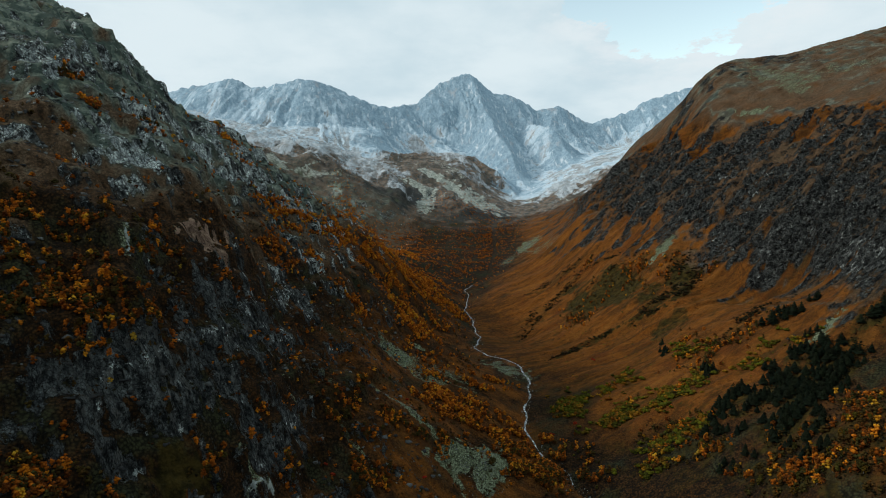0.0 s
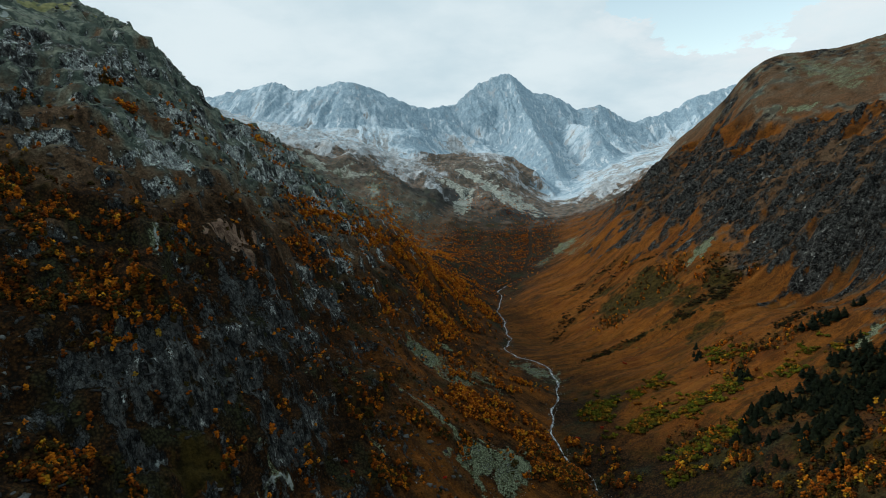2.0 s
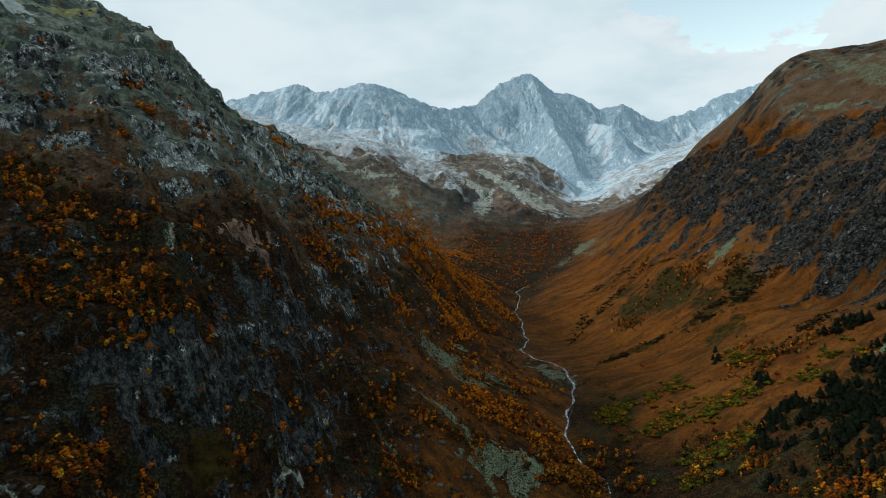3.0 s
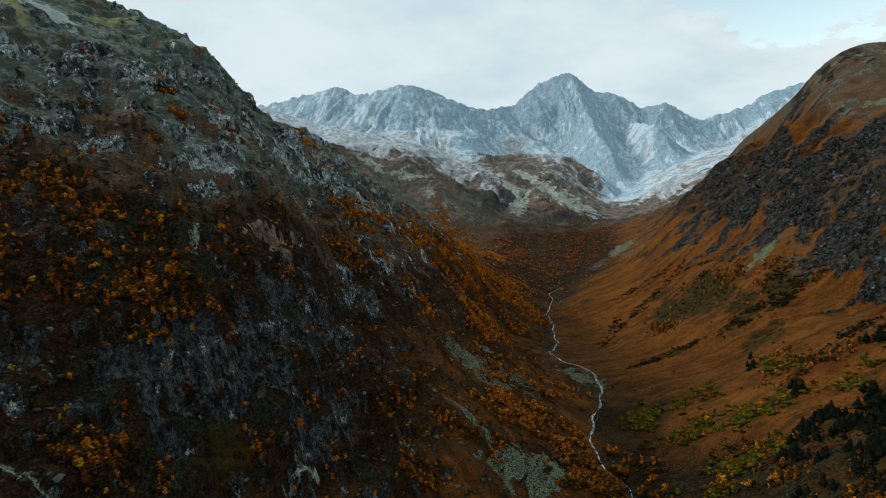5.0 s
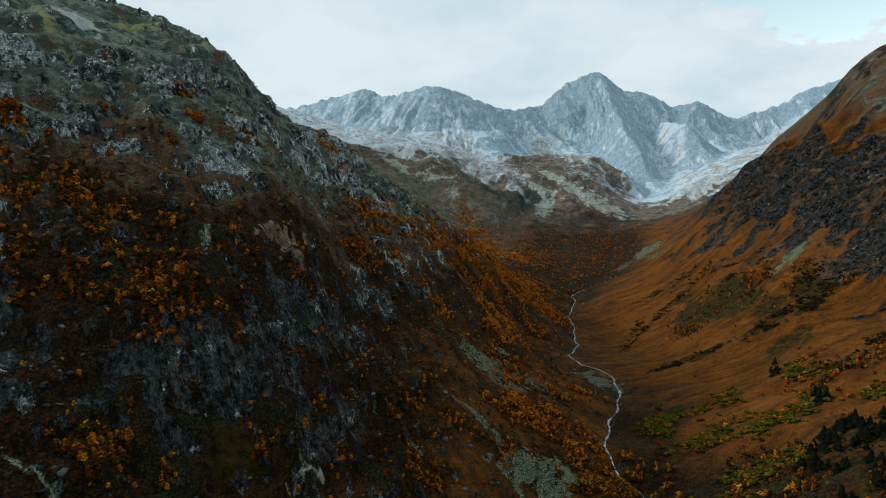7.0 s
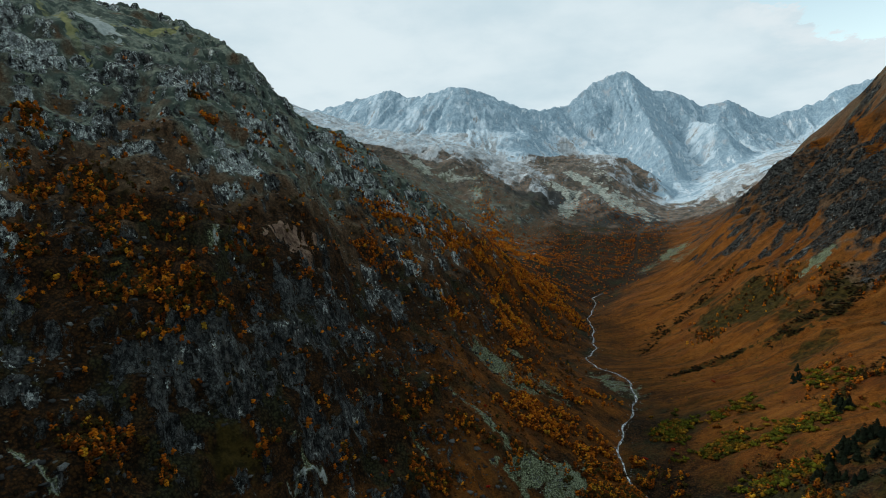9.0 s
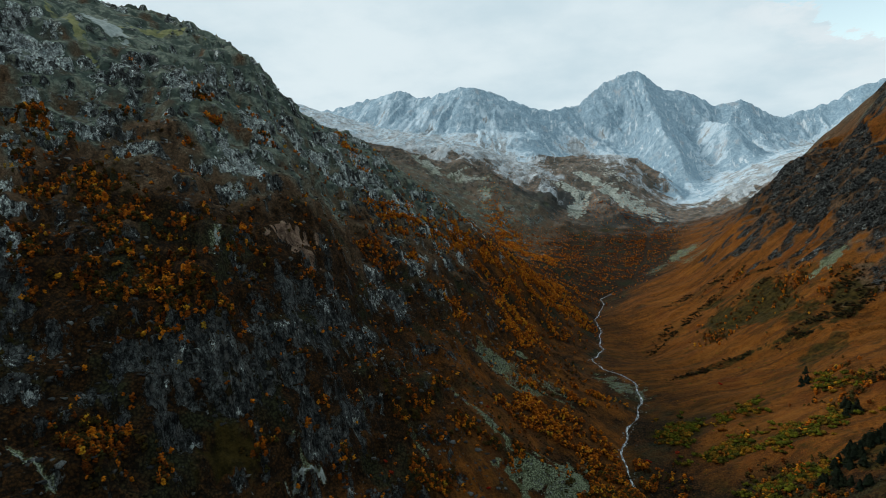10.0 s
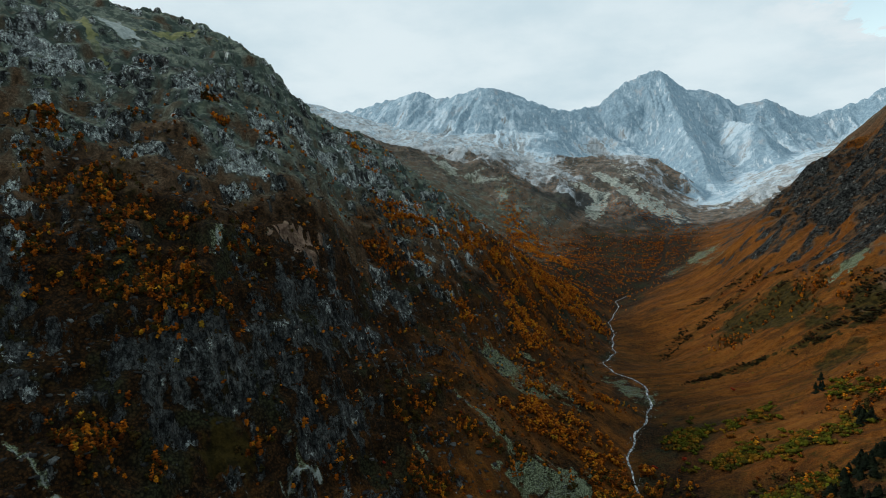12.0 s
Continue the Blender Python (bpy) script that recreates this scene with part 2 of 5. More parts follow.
def relief(x, y, h):
    """Crags, ribs and hummocks laid over the large form."""
    side = x - stream_x(y)
    v = np.abs(side) / half_width(y)
    up = step(0.02, 0.2, v)
    west = side < 0
    crag_w = step(0.24, 0.42, v) * step(2100, 1200, y)
    low, high = crag_edges(y)
    crag_e = step(low - 0.02, low + 0.08, v) * step(high + 0.06, high - 0.04, v) * step(480, 640, y)
    crag = np.where(west, 0.2 + 0.8 * crag_w, 0.06 + 0.94 * crag_e) * up
    r = ridged(x + y * 0.25, y * 0.8, 60, 4, 11, 0.6) - 0.45
    rib, spur = ribs(x, y, 62, 15), ribs(x, y, 25, 19, 2)
    fine = ridged(x * 0.7 + y * 0.2, y, 16, 2, 31, 0.6) - 0.35
    lump = fbm(x, y, 120, 5, 21)
    far = step(2000, 2800, y)
    out = crag * (10 * r + np.where(west, 15 * rib, 30 * rib + 34 * ribs(x, y, 150, 23, 2)) + np.where(west, 7, 10) * spur + 5.5 * fine) + up * (4 * lump + np.where(west, 5, 4 + 5 * step(0.25, 0.45, v)) * (1 - crag) * rib)
    q = (h + out + 12 * fbm(x, y, 70, 3, 35)) / 24
    f = q - np.floor(q)
    out = out + crag * np.where(west, 11, 3) * (step(0.3, 0.75, f) - f)
    out = out * (1 - 0.85 * np.exp(-((x + 505) / 60) ** 2 - ((y - 570) / 70) ** 2))
    return out * (1 - far) + far * ((9 + 9 * step(3100, 2900, y)) * ridged(x, y, 90, 6, 41, 0.65) * (1 - 0.75 * step(3150, 3450, y)) + 8 * lump) * up


def height(x, y):
    h = land(x, y)
    return h + relief(x, y, h)


# ---- where things grow and lie: x, y, half length, half width, turn, density ----
SLAB_TOP = [
    (-501, 451, 56, 35, 147, 0.7),
    (-449, 449, 32, 11, 82, 0.8),
    (-391, 523, 25, 16, 36, 0.9),
    (-405, 504, 16, 8, 102, 0.8),
    (-353, 526, 21, 20, 169, 0.8),
    (-354, 565, 31, 18, 125, 0.6),
    (-320, 544, 29, 18, 112, 0.7),
    (-353, 624, 29, 11, 92, 0.7),
    (-297, 560, 22, 12, 129, 0.5),
    (-430, 401, 14, 3, 24, 0.6),
    (-542, 461, 22, 14, 137, 0.5),
]
SLAB_MID = [
    (-397, 432, 18, 9, 1, 0.9),
    (-371, 442, 10, 8, 64, 0.8),
    (-377, 479, 22, 10, 134, 0.6),
    (-334, 421, 19, 13, 163, 1),
    (-278, 456, 18, 5, 59, 1),
    (-280, 488, 16, 5, 133, 0.9),
    (-259, 487, 16, 7, 132, 0.8),
    (-278, 415, 7, 2, 53, 0.9),
    (-256, 451, 11, 2, 53, 1),
    (-364, 364, 19, 12, 127, 0.9),
    (-335, 313, 13, 4, 137, 0.9),
    (-303, 296, 9, 7, 89, 1),
    (-260, 623, 54, 7, 115, 0.4),
]
SLAB_FOOT = [
    (-247, 255, 16, 14, 165, 0.7),
    (-231, 275, 7, 2, 79, 0.6),
    (-170, 310, 13, 3, 100, 0.7),
    (-187, 308, 4, 3, 26, 0.35),
    (-143, 512, 10, 2, 57, 0.8),
    (-109, 458, 15, 2, 125, 0.9),
    (-186, 574, 12, 9, 166, 0.5),
    (-149, 605, 12, 9, 112, 0.5),
    (-225, 292, 8, 3, 143, 0.35),
    (-147, 391, 5, 2, 71, 0.4),
    (-75, 931, 22, 7, 79, 0.5),
    (-200, 562, 18, 3, 71, 0.6),
]
SLAB_EAST = [
    (502, 697, 82, 15, 61, 0.6),
    (481, 632, 47, 7, 68, 0.6),
    (450, 1041, 10, 6, 44, 0.7),
    (537, 985, 13, 7, 82, 0.6),
    (540, 1106, 10, 5, 7, 0.8),
    (378, 1066, 54, 14, 88, 0.5),
    (487, 848, 15, 6, 95, 0.45),
]
CLIFF = [
    (-188, 323, 49, 13, 41, 0.9),
    (-159, 438, 62, 23, 75, 0.9),
    (-120, 407, 45, 12, 76, 0.7),
    (-253, 704, 63, 41, 53, 0.8),
    (-281, 549, 62, 29, 112, 0.7),
    (-152, 618, 50, 25, 88, 0.6),
    (-347, 442, 45, 29, 176, 0.7),
    (-467, 441, 77, 50, 135, 0.8),
    (-368, 522, 63, 47, 62, 0.7),
    (-274, 272, 53, 11, 143, 0.7),
    (-262, 478, 31, 22, 103, 0.7),
    (-197, 286, 31, 20, 38, 0.8),
]
BIRCH_HIGH = [
    (-400, 387, 18, 13, 37, 0.8),
    (-368, 393, 17, 2, 3, 0.5),
    (-339, 523, 12, 11, 62, 0.7),
    (-304, 505, 14, 9, 172, 0.7),
    (-300, 457, 4, 4, 45, 0.6),
    (-365, 453, 8, 3, 64, 0.5),
    (-324, 356, 36, 19, 2, 0.75),
    (-298, 374, 28, 14, 177, 0.6),
    (-244, 395, 20, 5, 46, 1),
    (-276, 735, 26, 17, 34, 0.3),
    (-212, 500, 11, 4, 86, 0.5),
    (-215, 419, 21, 9, 95, 0.25),
    (-173, 458, 15, 3, 105, 0.8),
    (-278, 545, 32, 5, 149, 0.25),
    (-298, 515, 16, 8, 102, 0.25),
]
BIRCH_BELT = [
    (-268, 310, 20, 10, 47, 0.8),
    (-238, 331, 33, 19, 176, 0.8),
    (-200, 349, 20, 16, 51, 0.85),
    (-277, 281, 10, 9, 161, 0.45),
    (-184, 357, 15, 4, 108, 0.9),
    (-294, 301, 14, 12, 153, 0.5),
    (-267, 339, 21, 4, 32, 0.7),
    (-243, 368, 24, 21, 17, 0.7),
    (-207, 413, 17, 13, 65, 0.25),
    (-193, 246, 19, 7, 165, 0.6),
    (-199, 264, 10, 2, 107, 0.6),
    (-172, 270, 13, 9, 6, 0.9),
    (-141, 336, 11, 7, 43, 0.9),
    (-233, 320, 24, 12, 6, 0.6),
    (-191, 257, 16, 13, 110, 0.5),
]
BIRCH_FLANK = [
    (-195, 706, 33, 16, 40, 1),
    (-183, 626, 27, 17, 73, 0.7),
    (-157, 674, 15, 10, 42, 0.5),
    (-157, 923, 41, 36, 33, 0.7),
    (-108, 680, 22, 9, 34, 1),
    (-176, 751, 51, 17, 79, 0.6),
    (-165, 880, 115, 16, 96, 0.5),
    (-242, 1881, 343, 52, 113, 0.6),
    (-61, 1079, 175, 34, 79, 1),
    (-39, 1035, 90, 19, 66, 0.9),
    (-98, 911, 33, 12, 18, 0.6),
    (-53, 820, 103, 27, 105, 0.9),
    (-119, 916, 39, 18, 32, 0.5),
    (11, 1095, 53, 31, 106, 0.7),
    (-13, 952, 28, 19, 4, 0.5),
]
BIRCH_FAN = [
    (-92, 469, 19, 10, 59, 0.7),
    (-62, 473, 12, 3, 29, 0.6),
    (-37, 508, 17, 7, 25, 1),
    (-15, 513, 17, 9, 35, 1),
    (-1, 509, 12, 8, 63, 0.9),
    (-3, 608, 37, 18, 84, 1),
    (28, 614, 26, 19, 57, 0.7),
    (51, 691, 33, 14, 29, 0.9),
    (-56, 436, 23, 8, 63, 0.9),
    (-72, 438, 15, 3, 103, 1),
    (-109, 391, 5, 3, 104, 0.9),
    (-126, 382, 8, 2, 73, 1),
    (-129, 397, 5, 2, 58, 0.8),
    (-76, 514, 25, 3, 85, 1),
    (-31, 598, 23, 4, 89, 0.8),
    (-149, 394, 4, 2, 53, 0.7),
]
BIRCH_FLOOR = [
    (81, 571, 27, 18, 161, 1),
    (77, 541, 29, 15, 42, 1),
    (97, 537, 37, 29, 109, 1),
    (58, 593, 27, 22, 63, 0.7),
    (109, 531, 31, 20, 178, 0.8),
    (-108, 385, 5, 2, 39, 0.9),
    (62, 620, 16, 13, 22, 0.35),
    (-11, 668, 18, 15, 13, 0.3),
    (90, 542, 26, 20, 145, 0.9),
    (125, 515, 30, 12, 132, 0.7),
]
BIRCH_EAST = [
    (343, 998, 26, 19, 114, 1),
    (342, 995, 23, 17, 117, 1),
    (305, 883, 22, 10, 6, 0.7),
    (227, 959, 53, 25, 84, 0.5),
    (290, 1140, 22, 10, 74, 0.8),
    (308, 705, 31, 16, 94, 0.6),
    (364, 910, 32, 11, 20, 0.4),
    (285, 631, 32, 16, 9, 0.5),
    (321, 632, 29, 20, 153, 0.6),
    (425, 893, 31, 6, 19, 0.5),
    (380, 948, 30, 16, 54, 0.5),
    (304, 974, 66, 30, 117, 0.3),
    (355, 632, 38, 16, 24, 0.5),
    (202, 585, 14, 6, 83, 0.6),
    (236, 564, 21, 7, 79, 0.8),
    (287, 606, 17, 12, 52, 0.5),
]
BIRCH_CORNER = [
    (250, 350, 33, 19, 93, 0.8),
    (230, 363, 48, 13, 102, 0.8),
    (283, 373, 62, 13, 58, 0.7),
    (216, 457, 22, 13, 95, 0.8),
    (251, 401, 29, 13, 92, 0.6),
    (190, 481, 20, 17, 153, 0.35),
    (182, 484, 26, 17, 160, 0.4),
    (207, 470, 24, 14, 131, 0.6),
    (212, 520, 27, 12, 144, 0.45),
]
GREEN = [
    (152, 636, 22, 18, 119, 1),
    (191, 642, 16, 8, 102, 1),
    (218, 656, 27, 12, 78, 1),
    (192, 577, 25, 12, 18, 0.9),
    (228, 561, 22, 18, 64, 0.9),
    (268, 580, 24, 11, 44, 0.8),
    (289, 675, 32, 8, 84, 0.8),
    (147, 639, 29, 26, 120, 1),
    (191, 574, 33, 16, 0, 1),
    (230, 570, 22, 20, 44, 0.9),
    (295, 653, 24, 11, 158, 0.7),
    (201, 501, 23, 19, 35, 0.8),
    (229, 501, 18, 12, 119, 0.8),
    (321, 574, 22, 12, 5, 0.7),
    (175, 477, 22, 14, 140, 0.6),
    (357, 584, 22, 20, 178, 0.45),
]
DARK_LINE = [
    (367, 863, 32, 6, 34, 1),
    (307, 844, 34, 4, 176, 1),
    (252, 847, 24, 4, 5, 1),
    (194, 831, 36, 7, 24, 0.9),
    (320, 1098, 52, 4, 154, 0.7),
    (242, 1103, 40, 8, 29, 0.7),
    (177, 1034, 58, 8, 54, 0.6),
    (231, 1158, 48, 13, 7, 0.6),
    (382, 886, 57, 11, 30, 0.8),
    (323, 857, 37, 10, 20, 0.8),
    (318, 1040, 50, 6, 179, 0.5),
    (183, 1061, 33, 19, 37, 0.5),
    (372, 677, 86, 9, 35, 0.6),
    (389, 928, 39, 18, 63, 0.5),
]
CONIFER = [
    (273, 492, 29, 19, 31, 1),
    (320, 487, 78, 24, 51, 1),
    (259, 418, 28, 17, 95, 1),
    (368, 508, 29, 13, 45, 1),
    (417, 544, 20, 11, 172, 1),
    (389, 628, 33, 17, 12, 0.8),
    (237, 423, 14, 6, 97, 0.6),
    (249, 370, 21, 7, 75, 0.5),
    (229, 470, 10, 5, 84, 0.6),
    (279, 590, 10, 5, 62, 1),
    (282, 592, 8, 5, 64, 0.9),
    (255, 496, 26, 13, 46, 1),
    (280, 712, 29, 4, 72, 1),
    (314, 537, 18, 6, 66, 1),
    (320, 494, 69, 21, 55, 1),
    (215, 426, 15, 8, 81, 0.5),
]
SCREE_WEST = [
    (-28, 525, 46, 5, 161, 0.85),
    (-62, 673, 19, 15, 50, 1),
    (-35, 726, 15, 4, 11, 1),
    (10, 507, 24, 12, 41, 1),
    (10, 683, 30, 9, 140, 0.6),
    (-72, 457, 17, 4, 151, 0.7),
    (-122, 358, 10, 2, 172, 0.9),
    (-198, 227, 27, 2, 174, 1),
    (-118, 440, 11, 2, 136, 0.7),
    (-113, 498, 34, 2, 154, 0.5),
    (-287, 284, 18, 2, 144, 0.5),
    (-218, 387, 22, 2, 118, 0.8),
    (-210, 333, 12, 2, 125, 0.6),
    (40, 516, 38, 18, 68, 1),
    (92, 781, 43, 18, 121, 0.7),
    (-30, 668, 36, 22, 151, 0.7),
]
SCREE_EAST = [
    (389, 999, 32, 10, 30, 1),
    (270, 1789, 117, 28, 70, 0.8),
    (184, 1611, 68, 19, 70, 0.6),
    (392, 570, 26, 6, 23, 0.9),
    (279, 1600, 90, 41, 85, 0.5),
    (688, 1276, 33, 12, 151, 0.8),
    (809, 1431, 74, 37, 91, 0.6),
    (816, 1328, 64, 39, 65, 0.6),
    (923, 1319, 73, 31, 136, 0.5),
    (260, 856, 10, 3, 124, 0.3),
]
BOWL = [
    (-498, 556, 32, 17, 171, 1),
    (-200, 227, 26, 2, 176, 0.7),
    (-217, 390, 21, 2, 120, 0.8),
    (-119, 357, 19, 2, 73, 0.8),
]
CAP = [
    (758, 1533, 110, 27, 83, 1),
    (891, 1519, 92, 53, 88, 1),
    (838, 1529, 53, 47, 134, 0.6),
    (698, 1530, 92, 16, 77, 0.8),
    (665, 1591, 75, 20, 77, 0.8),
]
TAN = [
    (-199, 466, 22, 6, 66, 1),
    (-191, 468, 12, 6, 47, 1),
    (-202, 461, 5, 2, 62, 0.7),
]
MEADOW = [
    (-502, 508, 65, 4, 160, 1),
    (-473, 619, 41, 8, 61, 0.8),
    (-303, 394, 24, 13, 145, 0.6),
    (-154, 316, 17, 11, 80, 1),
    (-431, 564, 41, 2, 71, 0.5),
    (-444, 412, 26, 13, 49, 0.4),
    (-326, 508, 30, 10, 77, 0.4),
    (-104, 478, 26, 9, 11, 0.5),
    (291, 978, 84, 59, 108, 1),
    (389, 912, 48, 24, 58, 1),
    (318, 795, 34, 22, 22, 0.8),
    (126, 970, 87, 11, 78, 0.4),
    (758, 1325, 61, 42, 138, 0.5),
    (647, 1309, 42, 11, 148, 0.6),
]
FAR_SCREE = [
    (-581, 3254, 420, 153, 98, 1),
    (-367, 2879, 377, 129, 104, 1),
    (-635, 2460, 140, 54, 157, 0.9),
    (-1091, 3504, 420, 44, 121, 0.6),
    (-1478, 3651, 420, 22, 101, 0.6),
    (-156, 3930, 375, 51, 56, 1),
    (35, 3355, 420, 98, 114, 0.8),
    (683, 4141, 350, 82, 89, 0.9),
    (702, 3829, 420, 24, 90, 1),
    (636, 3042, 420, 79, 88, 1),
    (457, 3387, 251, 16, 99, 1),
    (771, 3198, 420, 19, 87, 1),
    (376, 3688, 167, 13, 97, 0.6),
    (1432, 4577, 255, 62, 20, 1),
    (905, 3370, 420, 64, 83, 0.7),
]
MORAINE_SCREE = [
    (-721, 2410, 93, 33, 150, 1),
    (-595, 2399, 136, 4, 40, 1),
    (-423, 2270, 48, 22, 110, 0.9),
    (-17, 2862, 173, 42, 137, 0.9),
    (99, 2672, 222, 42, 124, 1),
    (202, 2656, 130, 60, 121, 0.8),
    (-78, 2475, 110, 34, 86, 1),
    (-345, 2188, 40, 17, 92, 0.8),
    (412, 2984, 132, 42, 118, 0.6),
    (-98, 2646, 112, 53, 145, 0.8),
    (-517, 2382, 98, 33, 178, 0.7),
    (34, 3009, 186, 49, 122, 0.5),
    (559, 2717, 420, 6, 90, 0.7),
]
FAR_DARK = [
    (-188, 2466, 188, 118, 56, 0.8),
    (151, 2407, 261, 84, 52, 1),
    (-526, 2315, 112, 67, 7, 0.6),
    (-37, 2344, 153, 58, 29, 0.6),
    (-563, 2476, 161, 86, 116, 0.5),
    (-57, 3095, 272, 137, 123, 0.5),
]
FAR_ROCK = [
    (240, 4195, 420, 278, 103, 1),
    (456, 3612, 411, 116, 67, 1),
    (796, 3854, 420, 119, 74, 1),
    (-889, 3560, 156, 108, 152, 0.7),
    (-412, 3786, 420, 124, 92, 0.9),
    (189, 3154, 196, 134, 75, 0.8),
    (1615, 4767, 236, 90, 171, 0.8),
    (922, 4611, 225, 57, 8, 0.7),
    (-87, 4225, 167, 83, 11, 0.8),
    (-714, 3417, 98, 48, 105, 0.6),
]
RED_AT = [(205, 765), (141, 593), (115, 587), (-54, 510), (-90, 425), (-84, 422), (-36, 549), (-16, 465), (-12, 660), (206, 761), (141, 591), (117, 585)]
BIRCH_FAR = [
    (169, 2086, 179, 97, 70, 0.8),
    (-162, 2017, 133, 112, 162, 0.6),
    (-88, 1815, 316, 98, 108, 0.9),
    (25, 2519, 140, 84, 152, 0.5),
    (230, 2344, 167, 88, 86, 0.8),
    (-135, 918, 31, 17, 15, 0.7),
    (6, 1295, 194, 66, 80, 0.7),
    (-71, 1468, 317, 58, 94, 0.6),
    (130, 1807, 278, 86, 79, 0.9),
    (-25, 2032, 217, 205, 154, 0.45),
    (104, 2503, 221, 117, 53, 0.5),
    (-230, 1353, 1031, 85, 98, 0.4),
    (72, 1504, 136, 56, 67, 0.6),
]
BIRCH = BIRCH_HIGH + BIRCH_BELT + BIRCH_FLANK + BIRCH_FAN + BIRCH_FLOOR
BIRCH_E = BIRCH_EAST + BIRCH_CORNER
SLAB = SLAB_TOP + SLAB_MID + SLAB_FOOT + SLAB_EAST
SCREE_NEAR = SCREE_WEST + SCREE_EAST[:4]

# ---- grid of the ground ----
ROWS_Y = np.concatenate([np.linspace(-900, 140, 40), np.linspace(140, 950, 430)[1:], np.linspace(950, 1700, 190)[1:], np.linspace(1700, 4990, 305)[1:]])
COLS = np.linspace(-1, 1, 590)
COLS = 0.72 * COLS + 0.28 * COLS ** 3
gy = np.repeat(ROWS_Y[:, None], len(COLS), 1)
gx = 60 + COLS[None, :] * np.interp(ROWS_Y, [-900, 150, 1000, 5000], [800, 640, 1250, 3600])[:, None]
gz = height(gx.ravel(), gy.ravel()).reshape(gx.shape)


def inside(zones, x, y, soft=0.35):
    """How far each place lies inside the zones, 0 to 1, with ragged edges."""
    out = np.zeros(x.shape, np.float32)
    rag = None
    for cx, cy, a, b, turn, amount in zones:
        near = (np.abs(x - cx) < 2 * a) & (np.abs(y - cy) < 2 * a)
        if not near.any():
            continue
        px, py = x[near] - cx, y[near] - cy
        c, s = math.cos(radians(turn)), math.sin(radians(turn))
        r = np.hypot((px * c + py * s) / a, (py * c - px * s) / b)
        r = r + 0.75 * fbm(x[near], y[near], max(0.9 * b, 6), 4, 77, 0.6)
        out[near] = np.maximum(out[near], amount * step(1 + soft, 1 - soft, r))
    return out


def slope_of(x, y, z):
    ax, ay = np.gradient(x, axis=1), np.gradient(y, axis=0)
    zx = np.gradient(z, axis=1) / ax
    zy = (np.gradient(z, axis=0) - zx * np.gradient(x, axis=0)) / ay
    return np.hypot(zx, zy)


# what covers the ground
SIDE = gx - stream_x(gy)
V = np.abs(SIDE) / half_width(gy)
SLOPE = slope_of(gx, gy, gz)
PATCH = fbm(gx.ravel(), gy.ravel(), 60, 4, 5).reshape(gx.shape)
MOTTLE = fbm(gx.ravel(), gy.ravel(), 17, 3, 6).reshape(gx.shape)
RIB = ribs(gx.ravel(), gy.ravel(), 62, 15).reshape(gx.shape)
# rises with height and distance; rock is paled by it to imitate haze
HIGH = step(115, 350, gz + 60 * PATCH + 0.32 * np.minimum(gy - 520, 500)) * step(0.15, 0.4, V)
BLOCK = fbm(gx.ravel(), gy.ravel(), 36, 4, 8, 0.6).reshape(gx.shape)
CLIFFS = inside(CLIFF, gx, gy, 0.5)
LOW, TOP = crag_edges(gy)
CRAGS = step(LOW - 0.07, LOW + 0.02, V + 0.13 * PATCH + 0.08 * MOTTLE + 0.12 * RIB) * step(TOP + 0.07, TOP - 0.07, V + 0.24 * PATCH + 0.10 * MOTTLE - 0.15 * RIB) * step(480, 600, gy)
west_rock = 0.0 + (0.26 + 0.10 * HIGH) * (np.minimum(SLOPE, 1.9) - 0.95) + 0.75 * HIGH * BLOCK - 0.20 * HIGH + 0.26 * PATCH + 0.5 * MOTTLE + 0.40 * RIB + 0.58 * CLIFFS + 0.14 * step(560, 700, gy) * step(0.3, 0.42, V) - 0.4 * step(0.32, 0.2, V)
east_rock = -0.14 + 0.30 * (np.minimum(SLOPE, 2.0) - 0.75) + 0.20 * PATCH + 0.18 * MOTTLE + 0.40 * RIB + 0.50 * CRAGS + 0.55 * inside(CAP, gx, gy)
_, FALL = peaks(gx.ravel(), gy.ravel())
FALL = FALL.reshape(gx.shape)
far_rock = np.clip(1.0 - FALL / 640, 0.44, 1.1) + 0.10 * PATCH + 0.10 * MOTTLE + 0.5 * inside(FAR_ROCK, gx, gy, 0.4) - 0.55 * inside(FAR_SCREE, gx, gy, 0.3)
FAR = step(1900, 2600, gy)
ROCK = np.where(SIDE < 0, west_rock, east_rock) * (1 - FAR) + far_rock * FAR
meadow = inside(MEADOW, gx, gy)
LOOSE = inside(BOWL, gx, gy)
TANS = inside(TAN, gx, gy)
SCREES = np.maximum(np.maximum(inside(SCREE_WEST + SCREE_EAST, gx, gy), inside(MORAINE_SCREE, gx, gy)), np.maximum(LOOSE, TANS))
BARE = inside(SLAB, gx, gy)
SLABS = np.maximum(np.maximum(0.46 * BARE, 0.8 * LOOSE), np.where(SIDE < 0, 0.02 + 0.40 * HIGH + 0.24 * PATCH + 0.10 * MOTTLE, 0.10))
ROCK = ROCK - 0.8 * meadow + 0.32 * BARE
